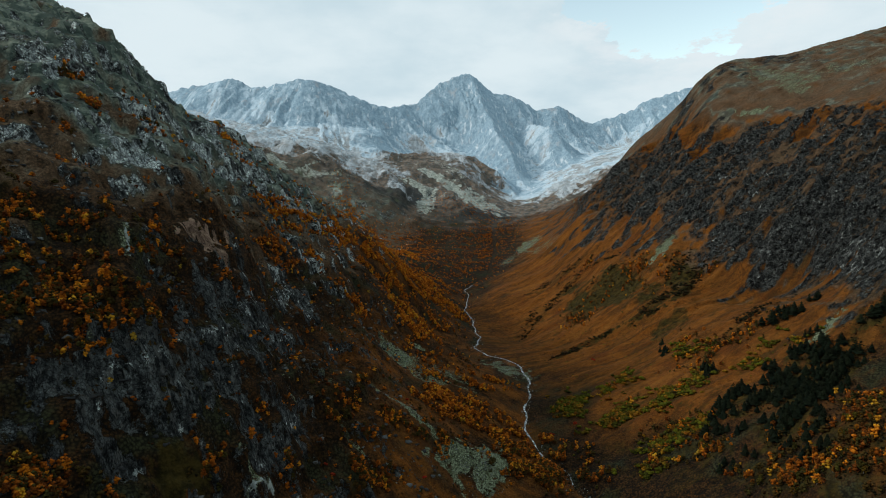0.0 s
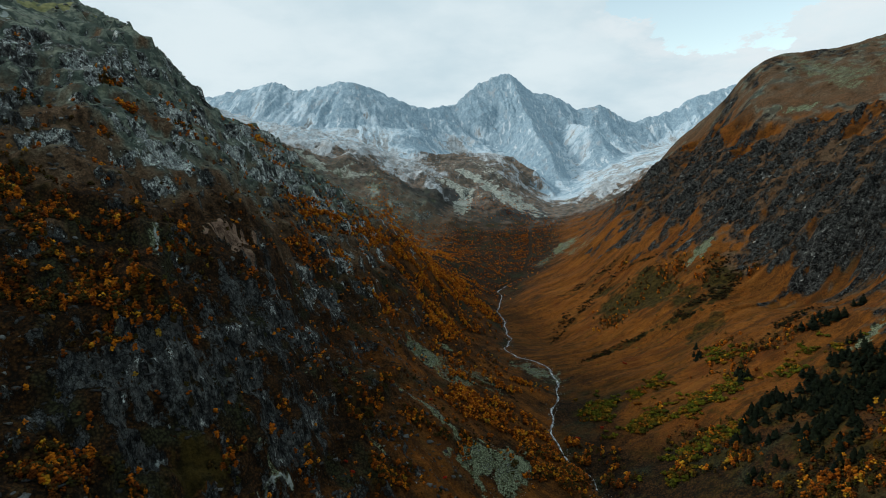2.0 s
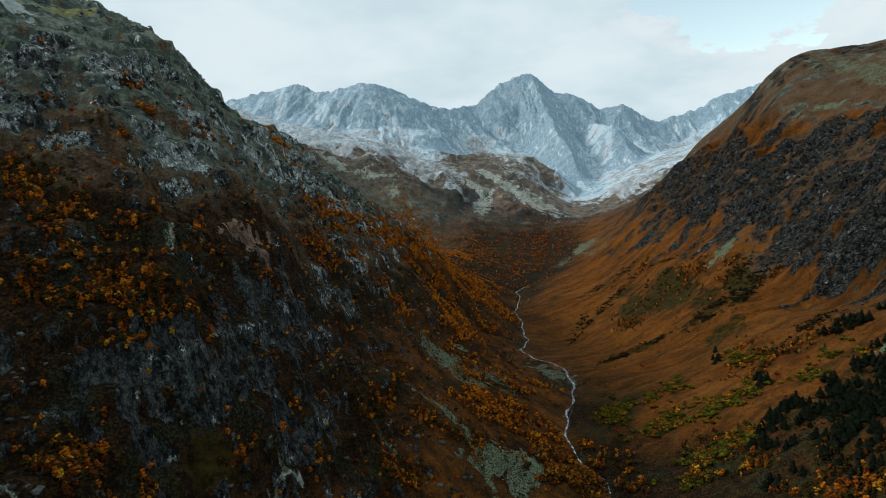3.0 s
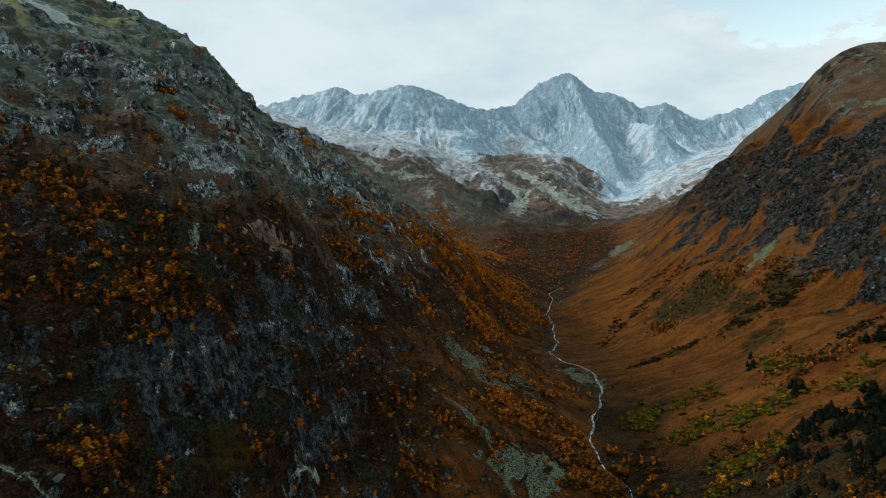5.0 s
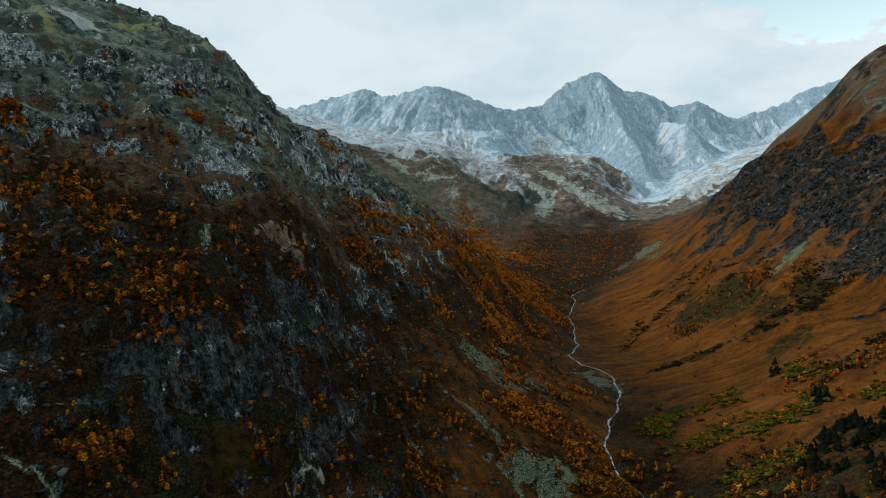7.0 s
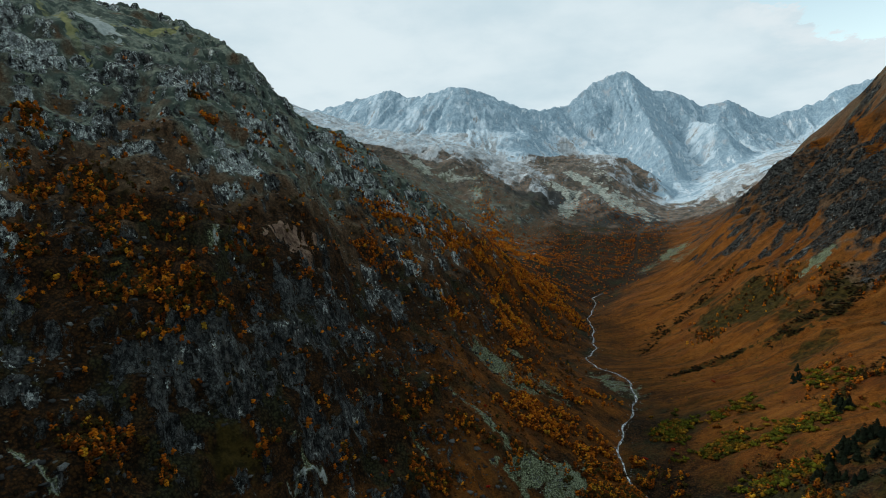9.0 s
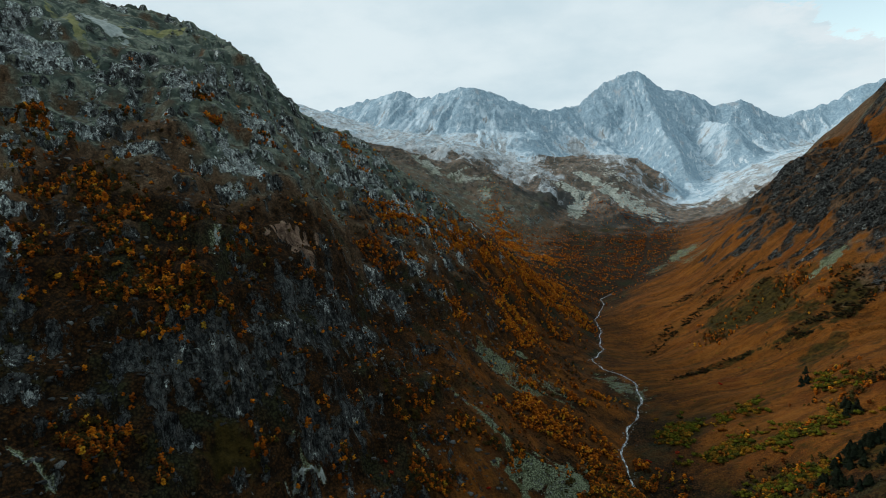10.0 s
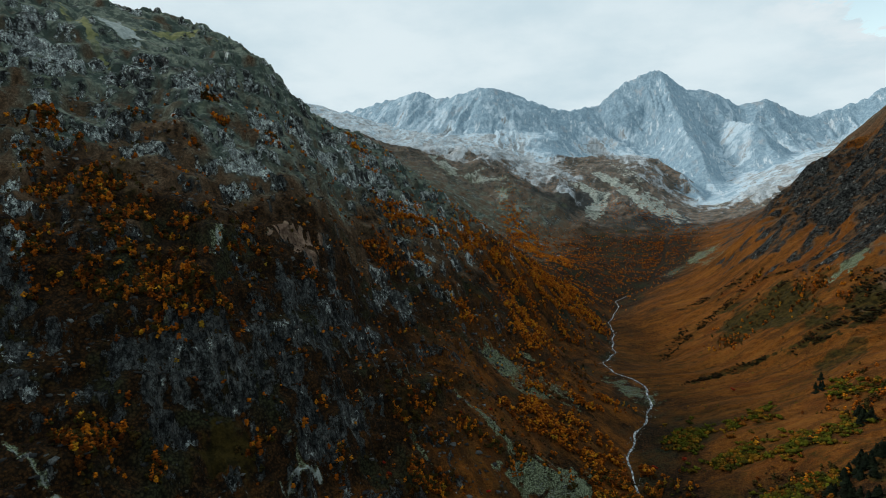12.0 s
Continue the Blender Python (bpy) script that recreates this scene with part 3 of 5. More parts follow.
WARM = np.where(SIDE < 0, 0.40 * step(0.55, 0.2, V) + 0.10 - 0.12 * step(600, 900, gy) + 0.22 * MOTTLE + 0.25 * PATCH - 0.30 * step(1100, 1450, gy),
                # near corner turns to dark undergrowth, which also paints in the lens's vignetting
                0.95 - 0.44 * CRAGS - 0.58 * step(TOP, TOP + 0.1, V + 0.1 * PATCH) - 0.24 * step(0.22, 0.46, V + 0.1 * PATCH) * step(1050, 800, gy) + 0.12 * MOTTLE - 0.42 * step(0.20, 0.03, V) - 0.5 * step(0.30, 0.0, V) * step(1050, 1450, gy) - 0.5 * step(600, 440, gy) - 0.22 * step(0.36, 0.1, V) * step(850, 650, gy) + 0.20 * PATCH + 0.35 * np.minimum(RIB, 0.1))
GREEN_TINT = np.maximum(0.95 * meadow, inside(GREEN, gx, gy) * 0.7)
# alpine grass of the upper slopes, paled further off to paint in haze
ALPINE_HAZE = np.where(SIDE < 0, 0.95 * step(120, 390, gz + 60 * PATCH + 40 * MOTTLE + 0.32 * np.minimum(gy - 560, 500)) * step(0.22, 0.5, V) * (0.85 + 0.5 * BLOCK) * (1 - 0.38 * step(1350, 1800, gy)),
                  0.29 * CRAGS + 0.24 * step(TOP - 0.05, TOP + 0.1, V) + 0.26 * step(TOP, TOP + 0.12, V) * step(440, 600, gz) * (0.6 + BLOCK))
DISTANT = step(0, 500, gy + 140 * PATCH - np.interp(SIDE, [-150, 250], [2050, 2200]))
GREEN_TINT = np.maximum(GREEN_TINT, np.where(SIDE > 0, 0.45 * step(0.0, 0.32, PATCH) * step(1400, 900, gy), 0))
GREEN_TINT = np.maximum(GREEN_TINT, 0.8 * inside(FAR_DARK, gx, gy))
GREEN_TINT = np.maximum(GREEN_TINT, 0.95 * inside(BIRCH_CORNER + CONIFER[:5], gx, gy, 0.5))
GREEN_TINT = np.maximum(GREEN_TINT, 0.95 * inside(DARK_LINE, gx, gy, 0.25))
# growth on the far ground stops below the crests
GROW = np.maximum(step(3050, 2750, gy + 160 * PATCH) * step(580, 470, gz - 60 * PATCH), step(3480, 3330, gy + 90 * PATCH) * step(420, 250, gx + 80 * PATCH) * step(-460, -300, gx) * step(640, 560, gz)) * 0.9 * (1 - 0.65 * inside(FAR_SCREE, gx, gy, 0.3))


def ground_mesh(name, mask, material):
    """The cells of the sheet where mask holds, as one mesh."""
    nr, nc = gx.shape
    idx = np.arange(nr * nc).reshape(nr, nc)
    quads = np.stack([idx[:-1, :-1], idx[:-1, 1:], idx[1:, 1:], idx[1:, :-1]], -1)[mask]
    used, inv = np.unique(quads.ravel(), return_inverse=True)
    co = np.stack([gx.ravel()[used], gy.ravel()[used], gz.ravel()[used]], 1).astype(np.float32)
    me = bpy.data.meshes.new(name)
    me.vertices.add(len(co))
    me.vertices.foreach_set("co", co.ravel())
    me.loops.add(len(inv))
    me.loops.foreach_set("vertex_index", inv.astype(np.int32))
    me.polygons.add(len(quads))
    me.polygons.foreach_set("loop_start", np.arange(0, len(inv), 4, dtype=np.int32))
    me.polygons.foreach_set("use_smooth", np.ones(len(quads), bool))
    me.update(calc_edges=True)
    for key, grid in (("rock", ROCK), ("scree", SCREES), ("slab", SLABS), ("warm", WARM), ("green", GREEN_TINT), ("grow", GROW), ("alpine_haze", ALPINE_HAZE), ("distant", DISTANT), ("tan", TANS)):
        me.attributes.new(key, "FLOAT", "POINT").data.foreach_set("value", grid.ravel()[used].astype(np.float32))
    me.materials.append(material)
    return new(name, me)


# ---- materials ----
class Nodes:
    """Short hand for building a node material."""

    def __init__(self, name, rough=0.9, spec=0.15):
        self.m = bpy.data.materials.new(name)
        self.m.use_nodes = True
        self.t = self.m.node_tree
        self.b = self.t.nodes["Principled BSDF"]
        self.b.inputs["Roughness"].default_value = rough
        self.b.inputs["Specular IOR Level"].default_value = spec
        self.geo = self.t.nodes.new("ShaderNodeNewGeometry").outputs["Position"]

    def put(self, socket, v):
        if isinstance(v, (int, float, tuple)):
            socket.default_value = v
        else:
            self.t.links.new(v, socket)

    def attr(self, name):
        a = self.t.nodes.new("ShaderNodeAttribute")
        a.attribute_name = name
        return a.outputs["Fac"]

    def math(self, op, a, b=0.0, clamp=False):
        m = self.t.nodes.new("ShaderNodeMath")
        m.operation, m.use_clamp = op, clamp
        self.put(m.inputs[0], a)
        self.put(m.inputs[1], b)
        return m.outputs[0]

    def noise(self, scale, detail=4, rough=0.55, stretch=None, turn=(0, 0, 0), vector=None):
        t = self.t.nodes.new("ShaderNodeTexNoise")
        t.inputs["Scale"].default_value, t.inputs["Detail"].default_value, t.inputs["Roughness"].default_value = scale, detail, rough
        self.put(t.inputs["Vector"], self.map(stretch, turn) if stretch else (vector or self.geo))
        return t.outputs[0]

    def map(self, stretch, turn=(0, 0, 0)):
        """Turned first, then stretched: stretch is the frequency along each turned axis."""
        m = self.t.nodes.new("ShaderNodeMapping")
        m.vector_type = "TEXTURE"
        m.inputs["Scale"].default_value = [1 / a for a in stretch]
        m.inputs["Rotation"].default_value = [radians(a) for a in turn]
        self.put(m.inputs["Vector"], self.geo)
        return m.outputs[0]

    def cells(self, scale, vector=None, feature="DISTANCE_TO_EDGE"):
        v = self.t.nodes.new("ShaderNodeTexVoronoi")
        v.feature = feature
        v.inputs["Scale"].default_value = scale
        self.put(v.inputs["Vector"], vector or self.geo)
        return v.outputs["Distance"]

    def facets(self, scale, vector):
        """One random value for each cell, as on broken rock."""
        v = self.t.nodes.new("ShaderNodeTexVoronoi")
        v.inputs["Scale"].default_value = scale
        self.put(v.inputs["Vector"], vector)
        return v.outputs["Color"]

    def ramp(self, x, a, b, c=0.0, d=1.0):
        m = self.t.nodes.new("ShaderNodeMapRange")
        m.interpolation_type = "SMOOTHSTEP"
        for k, v in zip((1, 2, 3, 4), (a, b, c, d)):
            m.inputs[k].default_value = v
        self.put(m.inputs[0], x)
        return m.outputs[0]

    def mix(self, f, a, b, blend="MIX"):
        m = self.t.nodes.new("ShaderNodeMix")
        m.data_type, m.blend_type = "RGBA", blend
        for k, v in ((0, f), (6, a), (7, b)):
            self.put(m.inputs[k], (*v, 1) if isinstance(v, tuple) and len(v) == 3 else v)
        return m.outputs[2]

    def bump(self, height, distance, strength=1.0, chain=None):
        n = self.t.nodes.new("ShaderNodeBump")
        n.inputs["Distance"].default_value, n.inputs["Strength"].default_value = distance, strength
        self.put(n.inputs["Height"], height)
        if chain is not None:
            self.put(n.inputs["Normal"], chain)
        self.put(self.b.inputs["Normal"], n.outputs[0])
        return n.outputs[0]

    def done(self, color):
        self.put(self.b.inputs["Base Color"], color)
        return self.m


def hazy_growth(k):
    """Heath and grass with pale stony strips far up the valley, haze greyed into the colours."""
    base, speck = k.noise(0.03, 7, 0.72), k.noise(0.11, 7, 0.78)
    low = k.mix(k.ramp(base, 0.40, 0.58), (0.060, 0.066, 0.064), (0.170, 0.146, 0.120))
    low = k.mix(k.ramp(speck, 0.50, 0.62), low, (0.185, 0.098, 0.045))
    low = k.mix(k.ramp(speck, 0.46, 0.36), low, (0.036, 0.040, 0.039))
    low = k.mix(k.ramp(k.noise(0.011, 5, 0.6), 0.52, 0.60, 0.0, 0.7), low, k.mix(k.ramp(speck, 0.40, 0.6), (0.028, 0.032, 0.028), (0.070, 0.064, 0.050)))
    low = k.mix(k.ramp(k.noise(0.02, 7, 0.75, (0.5, 1.5, 1.0), (0, 0, 60)), 0.60, 0.68, 0.0, 0.6), low, (0.17, 0.18, 0.150))
    low = k.mix(k.ramp(k.math("ADD", k.attr("green"), k.math("MULTIPLY", k.math("SUBTRACT", speck, 0.5), 1.2)), 0.4, 0.7), low, k.mix(k.ramp(speck, 0.42, 0.6), (0.026, 0.032, 0.034), (0.062, 0.062, 0.056)))
    sheet = k.math("ADD", k.attr("scree"), k.math("MULTIPLY", k.math("SUBTRACT", base, 0.5), 1.6))
    return k.mix(k.ramp(k.math("ADD", sheet, k.math("MULTIPLY", k.math("SUBTRACT", speck, 0.5), 1.8)), 0.44, 0.80, 0.0, 0.9), low, k.mix(k.ramp(speck, 0.42, 0.58), (0.18, 0.20, 0.17), (0.40, 0.44, 0.39)))


def hill_material(name, turn, dip, rock_tone, long):
    """Grass, undergrowth, rock and loose stones; turn: the way that gullies run down the slope, dip: the slope's fall."""
    k = Nodes(name, 0.95, 0.05)
    big, mid, fine = k.noise(0.02, 5), k.noise(0.16, 5, 0.6), k.noise(1.1, 5, 0.65)
    grain = k.noise(0.42, 7, 0.8)
    streak = k.noise(0.10, 7, 0.72, (0.45, 1.3, 0.6), (0, 0, turn))
    wide = k.noise(0.035, 5, 0.6, (0.25, 1.3, 0.5), (0, 0, turn))
    # grass and undergrowth
    brown = k.mix(k.ramp(mid, 0.35, 0.65), (0.068, 0.020, 0.0045), (0.165, 0.051, 0.0080))
    brown = k.mix(k.ramp(grain, 0.45, 0.68), brown, (0.210, 0.084, 0.0140))
    brown = k.mix(k.ramp(big, 0.50, 0.66), brown, (0.095, 0.027, 0.006))
    brown = k.mix(k.ramp(streak, 0.54, 0.68, 0.0, 0.6), brown, (0.042, 0.018, 0.006))
    brown = k.mix(k.ramp(wide, 0.47, 0.34, 0.0, 0.35), brown, (0.205, 0.086, 0.016))
    brown = k.mix(k.ramp(wide, 0.48, 0.62, 0.0, 0.4), brown, (0.040, 0.022, 0.008))
    brown = k.mix(k.ramp(streak, 0.44, 0.34, 0.0, 0.6), brown, (0.190, 0.076, 0.014))
    band = k.noise(0.045, 6, 0.68, (0.10, 1.7, 0.5), (0, 0, turn))
    brown = k.mix(k.ramp(band, 0.52, 0.60, 0.0, 0.75), brown, (0.045, 0.020, 0.007))
    brown = k.mix(k.ramp(band, 0.47, 0.38, 0.0, 0.45), brown, (0.195, 0.080, 0.016))
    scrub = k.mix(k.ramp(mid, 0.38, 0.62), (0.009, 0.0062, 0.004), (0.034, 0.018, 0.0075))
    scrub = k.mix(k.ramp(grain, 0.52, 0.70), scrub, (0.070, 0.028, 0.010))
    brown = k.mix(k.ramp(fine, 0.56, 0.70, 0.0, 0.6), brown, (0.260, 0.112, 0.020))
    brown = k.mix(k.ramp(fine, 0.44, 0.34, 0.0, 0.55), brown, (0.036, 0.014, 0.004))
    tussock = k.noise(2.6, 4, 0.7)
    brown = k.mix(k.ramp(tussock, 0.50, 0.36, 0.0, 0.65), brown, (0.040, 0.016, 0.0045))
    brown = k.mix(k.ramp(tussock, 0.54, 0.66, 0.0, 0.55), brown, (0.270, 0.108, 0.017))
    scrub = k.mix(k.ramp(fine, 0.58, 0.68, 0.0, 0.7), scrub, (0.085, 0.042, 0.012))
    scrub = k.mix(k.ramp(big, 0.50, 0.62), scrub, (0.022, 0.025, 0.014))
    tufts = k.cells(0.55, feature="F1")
    # tuft centres lightened, shade in the gaps between them painted near black
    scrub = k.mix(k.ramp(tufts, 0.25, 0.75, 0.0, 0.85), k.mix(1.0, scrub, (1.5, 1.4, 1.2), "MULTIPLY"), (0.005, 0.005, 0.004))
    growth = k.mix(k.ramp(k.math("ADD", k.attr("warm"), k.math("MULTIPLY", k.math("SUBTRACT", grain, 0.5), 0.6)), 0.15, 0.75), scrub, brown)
    lush = k.mix(k.ramp(mid, 0.35, 0.65), (0.014, 0.012, 0.004), (0.046, 0.033, 0.008))
    growth = k.mix(k.ramp(k.math("ADD", k.attr("green"), k.math("MULTIPLY", k.math("ADD", k.math("SUBTRACT", grain, 0.5), k.math("SUBTRACT", streak, 0.5)), 1.3)), 0.25, 0.95), growth, lush)
    # alpine grass, its grey-green lightened to carry the haze
    alpine_haze = k.mix(k.ramp(mid, 0.36, 0.64), (0.066, 0.092, 0.076), (0.180, 0.210, 0.165))
    alpine_haze = k.mix(k.ramp(grain, 0.54, 0.72), alpine_haze, (0.25, 0.225, 0.155))
    alpine_haze = k.mix(k.ramp(k.noise(0.045, 6, 0.65), 0.46, 0.52, 0.85, 0.0), alpine_haze, (0.036, 0.054, 0.046))
    dull = k.mix(k.ramp(grain, 0.40, 0.62), (0.050, 0.036, 0.022), (0.165, 0.104, 0.060))
    growth = k.mix(k.ramp(k.math("ADD", k.attr("alpine_haze"), k.math("MULTIPLY", k.math("SUBTRACT", mid, 0.5), 0.3)), 0.08, 0.32, 0.0, 0.75), growth, dull)
    growth = k.mix(k.ramp(k.math("ADD", k.attr("alpine_haze"), k.math("MULTIPLY", k.math("SUBTRACT", grain, 0.5), 0.8)), 0.3, 0.7), growth, alpine_haze)
    growth = k.mix(k.math("MULTIPLY", k.ramp(k.attr("alpine_haze"), 0.5, 0.8), k.ramp(k.attr("green"), 0.3, 0.6)), growth, k.mix(k.ramp(mid, 0.4, 0.6), (0.15, 0.165, 0.075), (0.24, 0.24, 0.11)))
    # rock: ribs down the fall line, cracked and lichen-grey; crevice shade painted in
    tilt = (0, dip, turn)
    beds = k.noise(0.15, 8, 0.75, (1 - 0.35 * long, 1 + 0.25 * long, 1.0), tilt)
    cracks = k.cells(0.15, k.map((1 - 0.6 * long, 1 + 0.4 * long, 1.0), tilt))
    small = k.cells(0.42, k.map((1 - 0.25 * long, 1 + 0.25 * long, 1.0), tilt))
    face = k.noise(0.11, 9, 0.74, (0.85, 1.15, 1.0), tilt)
    pale_amount = k.math("ADD", k.attr("slab"), k.math("MULTIPLY", k.math("SUBTRACT", face, 0.5), 2.6))
    stone = k.mix(k.ramp(beds, 0.40, 0.60), (0.017, 0.0195, 0.0200), (0.122, 0.138, 0.138))
    # palest tones upslope: bare slabs, plus haze put into the rock colour
    stone = k.mix(k.ramp(pale_amount, 0.36, 0.48), stone, k.mix(k.ramp(beds, 0.38, 0.60), (0.26, 0.315, 0.315), (0.72, 0.80, 0.78)))
    # light and dark facets stand in for lit and unlit rock faces
    stone = k.mix(1.0, stone, k.mix(k.facets(0.20, k.map((1 - 0.55 * long, 1 + 0.3 * long, 1.0), tilt)), (0.55, 0.55, 0.57), (1.45, 1.45, 1.40)), "MULTIPLY")
    stone = k.mix(1.0, stone, k.mix(k.facets(0.55, k.map((0.8, 1.2, 1.0), tilt)), (0.60, 0.60, 0.60), (1.40, 1.40, 1.38)), "MULTIPLY")
    chips = k.cells(1.0, k.map((0.9, 1.1, 1.0), tilt))
    stone = k.mix(1.0, stone, k.mix(k.facets(1.0, k.map((0.9, 1.1, 1.0), tilt)), (0.78, 0.78, 0.78), (1.22, 1.22, 1.22)), "MULTIPLY")
    # shade inside the cracks, painted near black
    stone = k.mix(k.ramp(small, 0.0, 0.10, 0.85, 0.0), stone, (0.006, 0.006, 0.006))
    stone = k.mix(k.ramp(chips, 0.0, 0.10, 0.35, 0.0), stone, (0.008, 0.008, 0.008))
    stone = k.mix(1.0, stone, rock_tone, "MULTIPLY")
    specks = k.noise(0.8, 4, 0.7, (0.9, 1.1, 1.0), tilt)
    stone = k.mix(k.ramp(specks, 0.62, 0.68, 0.0, 0.6), stone, (0.20, 0.215, 0.205))
    stone = k.mix(k.ramp(specks, 0.40, 0.34, 0.0, 0.5), stone, (0.008, 0.008, 0.008))
    edge = k.noise(0.05, 6, 0.6, (1 - 0.7 * long, 1 + 0.5 * long, 1.0), tilt)
    ledge = k.math("MULTIPLY", k.ramp(k.math("ABSOLUTE", k.math("SUBTRACT", edge, 0.5)), 0.004, 0.022, 1.0, 0.0), k.ramp(face, 0.42, 0.58))
    stone = k.mix(k.math("MULTIPLY", ledge, 0.7), stone, (0.165, 0.172, 0.160))
    stone = k.mix(k.ramp(k.facets(0.33, k.map((1 - 0.5 * long, 1 + 0.2 * long, 1.0), tilt)), 0.80, 0.86, 0.0, 0.45), stone, (0.110, 0.112, 0.102))
    rag = k.math("ADD", k.math("MULTIPLY", k.math("SUBTRACT", grain, 0.5), 1.6), k.math("MULTIPLY", k.math("SUBTRACT", streak, 0.5), 1.6))
    is_rock = k.ramp(k.math("ADD", k.math("ADD", k.attr("rock"), k.math("MULTIPLY", k.attr("slab"), 0.15)), rag), 0.47, 0.55)
    color = k.mix(is_rock, growth, stone)
    # loose stones
    pebbles = k.cells(0.8, feature="F1")
    gravel = k.mix(k.ramp(pebbles, 0.2, 0.7), (0.235, 0.275, 0.175), (0.050, 0.060, 0.034))
    gravel = k.mix(k.ramp(mid, 0.5, 0.7), gravel, (0.050, 0.056, 0.022))
    gravel = k.mix(k.ramp(k.attr("slab"), 0.45, 0.65), gravel, k.mix(k.ramp(mid, 0.35, 0.65), (0.24, 0.285, 0.27), (0.36, 0.41, 0.39)))
    gravel = k.mix(k.ramp(k.attr("tan"), 0.3, 0.6), gravel, k.mix(k.ramp(mid, 0.4, 0.6), (0.16, 0.105, 0.075), (0.26, 0.18, 0.125)))
    is_scree = k.ramp(k.math("ADD", k.attr("scree"), k.math("ADD", rag, k.math("MULTIPLY", k.math("SUBTRACT", fine, 0.5), 1.3))), 0.48, 0.72)
    color = k.mix(is_scree, color, gravel)
    color = k.mix(k.attr("distant"), color, hazy_growth(k))
    tuft = k.bump(k.math("SUBTRACT", k.math("ADD", fine, k.math("MULTIPLY", mid, 2.0)), tufts), 1.0, 0.8)
    k.bump(k.math("MULTIPLY", is_rock, k.math("ADD", k.math("MULTIPLY", k.ramp(cracks, 0.0, 0.25), 1.2), k.math("ADD", beds, k.math("MULTIPLY", face, 1.6)))), 3.0, 1.0, tuft)
    return k.done(color)


def hazy_range_material():
    k = Nodes("mountain_range", 0.95, 0.08)
    mid, fine = k.noise(0.014, 7, 0.68, (1.0, 1.0, 0.45)), k.noise(0.07, 6, 0.72, (1.0, 1.0, 0.35))
    chute = k.noise(0.030, 7, 0.70, (1.3, 0.22, 0.22))
    # distance haze is painted into these pale blue rock and chute colours
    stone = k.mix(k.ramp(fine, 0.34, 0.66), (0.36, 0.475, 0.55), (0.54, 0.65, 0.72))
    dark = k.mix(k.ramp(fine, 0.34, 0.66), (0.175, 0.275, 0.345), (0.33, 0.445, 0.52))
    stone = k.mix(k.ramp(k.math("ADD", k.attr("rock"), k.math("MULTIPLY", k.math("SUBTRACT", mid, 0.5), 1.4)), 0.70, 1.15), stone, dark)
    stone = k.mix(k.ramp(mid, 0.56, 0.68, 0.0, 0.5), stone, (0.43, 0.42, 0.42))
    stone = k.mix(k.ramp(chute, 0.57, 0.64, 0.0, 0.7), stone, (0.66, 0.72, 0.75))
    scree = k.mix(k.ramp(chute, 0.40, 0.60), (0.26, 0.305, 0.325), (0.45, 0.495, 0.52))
    scree = k.mix(k.ramp(k.noise(0.02, 6, 0.65), 0.46, 0.62, 0.0, 0.75), scree, (0.22, 0.215, 0.20))
    rag = k.math("MULTIPLY", k.math("SUBTRACT", fine, 0.5), 0.9)
    ragged = k.math("ADD", rag, k.math("MULTIPLY", k.math("SUBTRACT", 0.5, chute), 1.0))
    color = k.mix(k.ramp(k.math("ADD", k.attr("rock"), ragged), 0.38, 0.60), scree, stone)
    low = hazy_growth(k)
    color = k.mix(k.ramp(k.math("ADD", k.attr("grow"), k.math("MULTIPLY", ragged, 1.6)), 0.20, 0.80), color, low)
    rough_rock = k.math("ADD", fine, k.math("MULTIPLY", mid, 3.0))
    k.bump(rough_rock, 6.0, 0.35)
    return k.done(color)


def own_tint(k, info):
    """The tint that a plant or stone of a joined mesh carries, or the single object's own random one."""
    t = k.attr("tint")
    return k.math("ADD", t, k.math("MULTIPLY", info, k.math("LESS_THAN", t, 0.0005)))


def leaf_material(name, colors, rough=0.85):
    """Leaves: each tree has its own tint, each spray of leaves its own shade."""
    k = Nodes(name, rough, 0.06)
    info = k.t.nodes.new("ShaderNodeObjectInfo").outputs["Random"]
    isl = k.t.nodes.new("ShaderNodeNewGeometry").outputs["Random Per Island"]
    tint = own_tint(k, info)
    ramp = k.t.nodes.new("ShaderNodeValToRGB")
    els = ramp.color_ramp.elements
    while len(els) < len(colors):
        els.new(0.5)
    for e, (p, c) in zip(els, colors):
        e.position, e.color = p, (*c, 1)
    k.put(ramp.inputs[0], tint)
    color = k.mix(1.0, ramp.outputs[0], k.mix(isl, (0.6, 0.52, 0.5), (1.3, 1.3, 1.2)), "MULTIPLY")
    # light also comes through the leaves
    thin = k.t.nodes.new("ShaderNodeBsdfTranslucent")
    k.put(thin.inputs["Color"], color)
    both = k.t.nodes.new("ShaderNodeMixShader")
    both.inputs[0].default_value = 0.35
    k.put(both.inputs[1], k.b.outputs[0])
    k.put(both.inputs[2], thin.outputs[0])
    k.put(k.t.nodes["Material Output"].inputs["Surface"], both.outputs[0])
    return k.done(color)


def bark_material(name, a, b):
    k = Nodes(name, 0.9)
    return k.done(k.mix(k.ramp(k.noise(3.0, 4, 0.6, (1, 1, 4)), 0.4, 0.6), a, b))


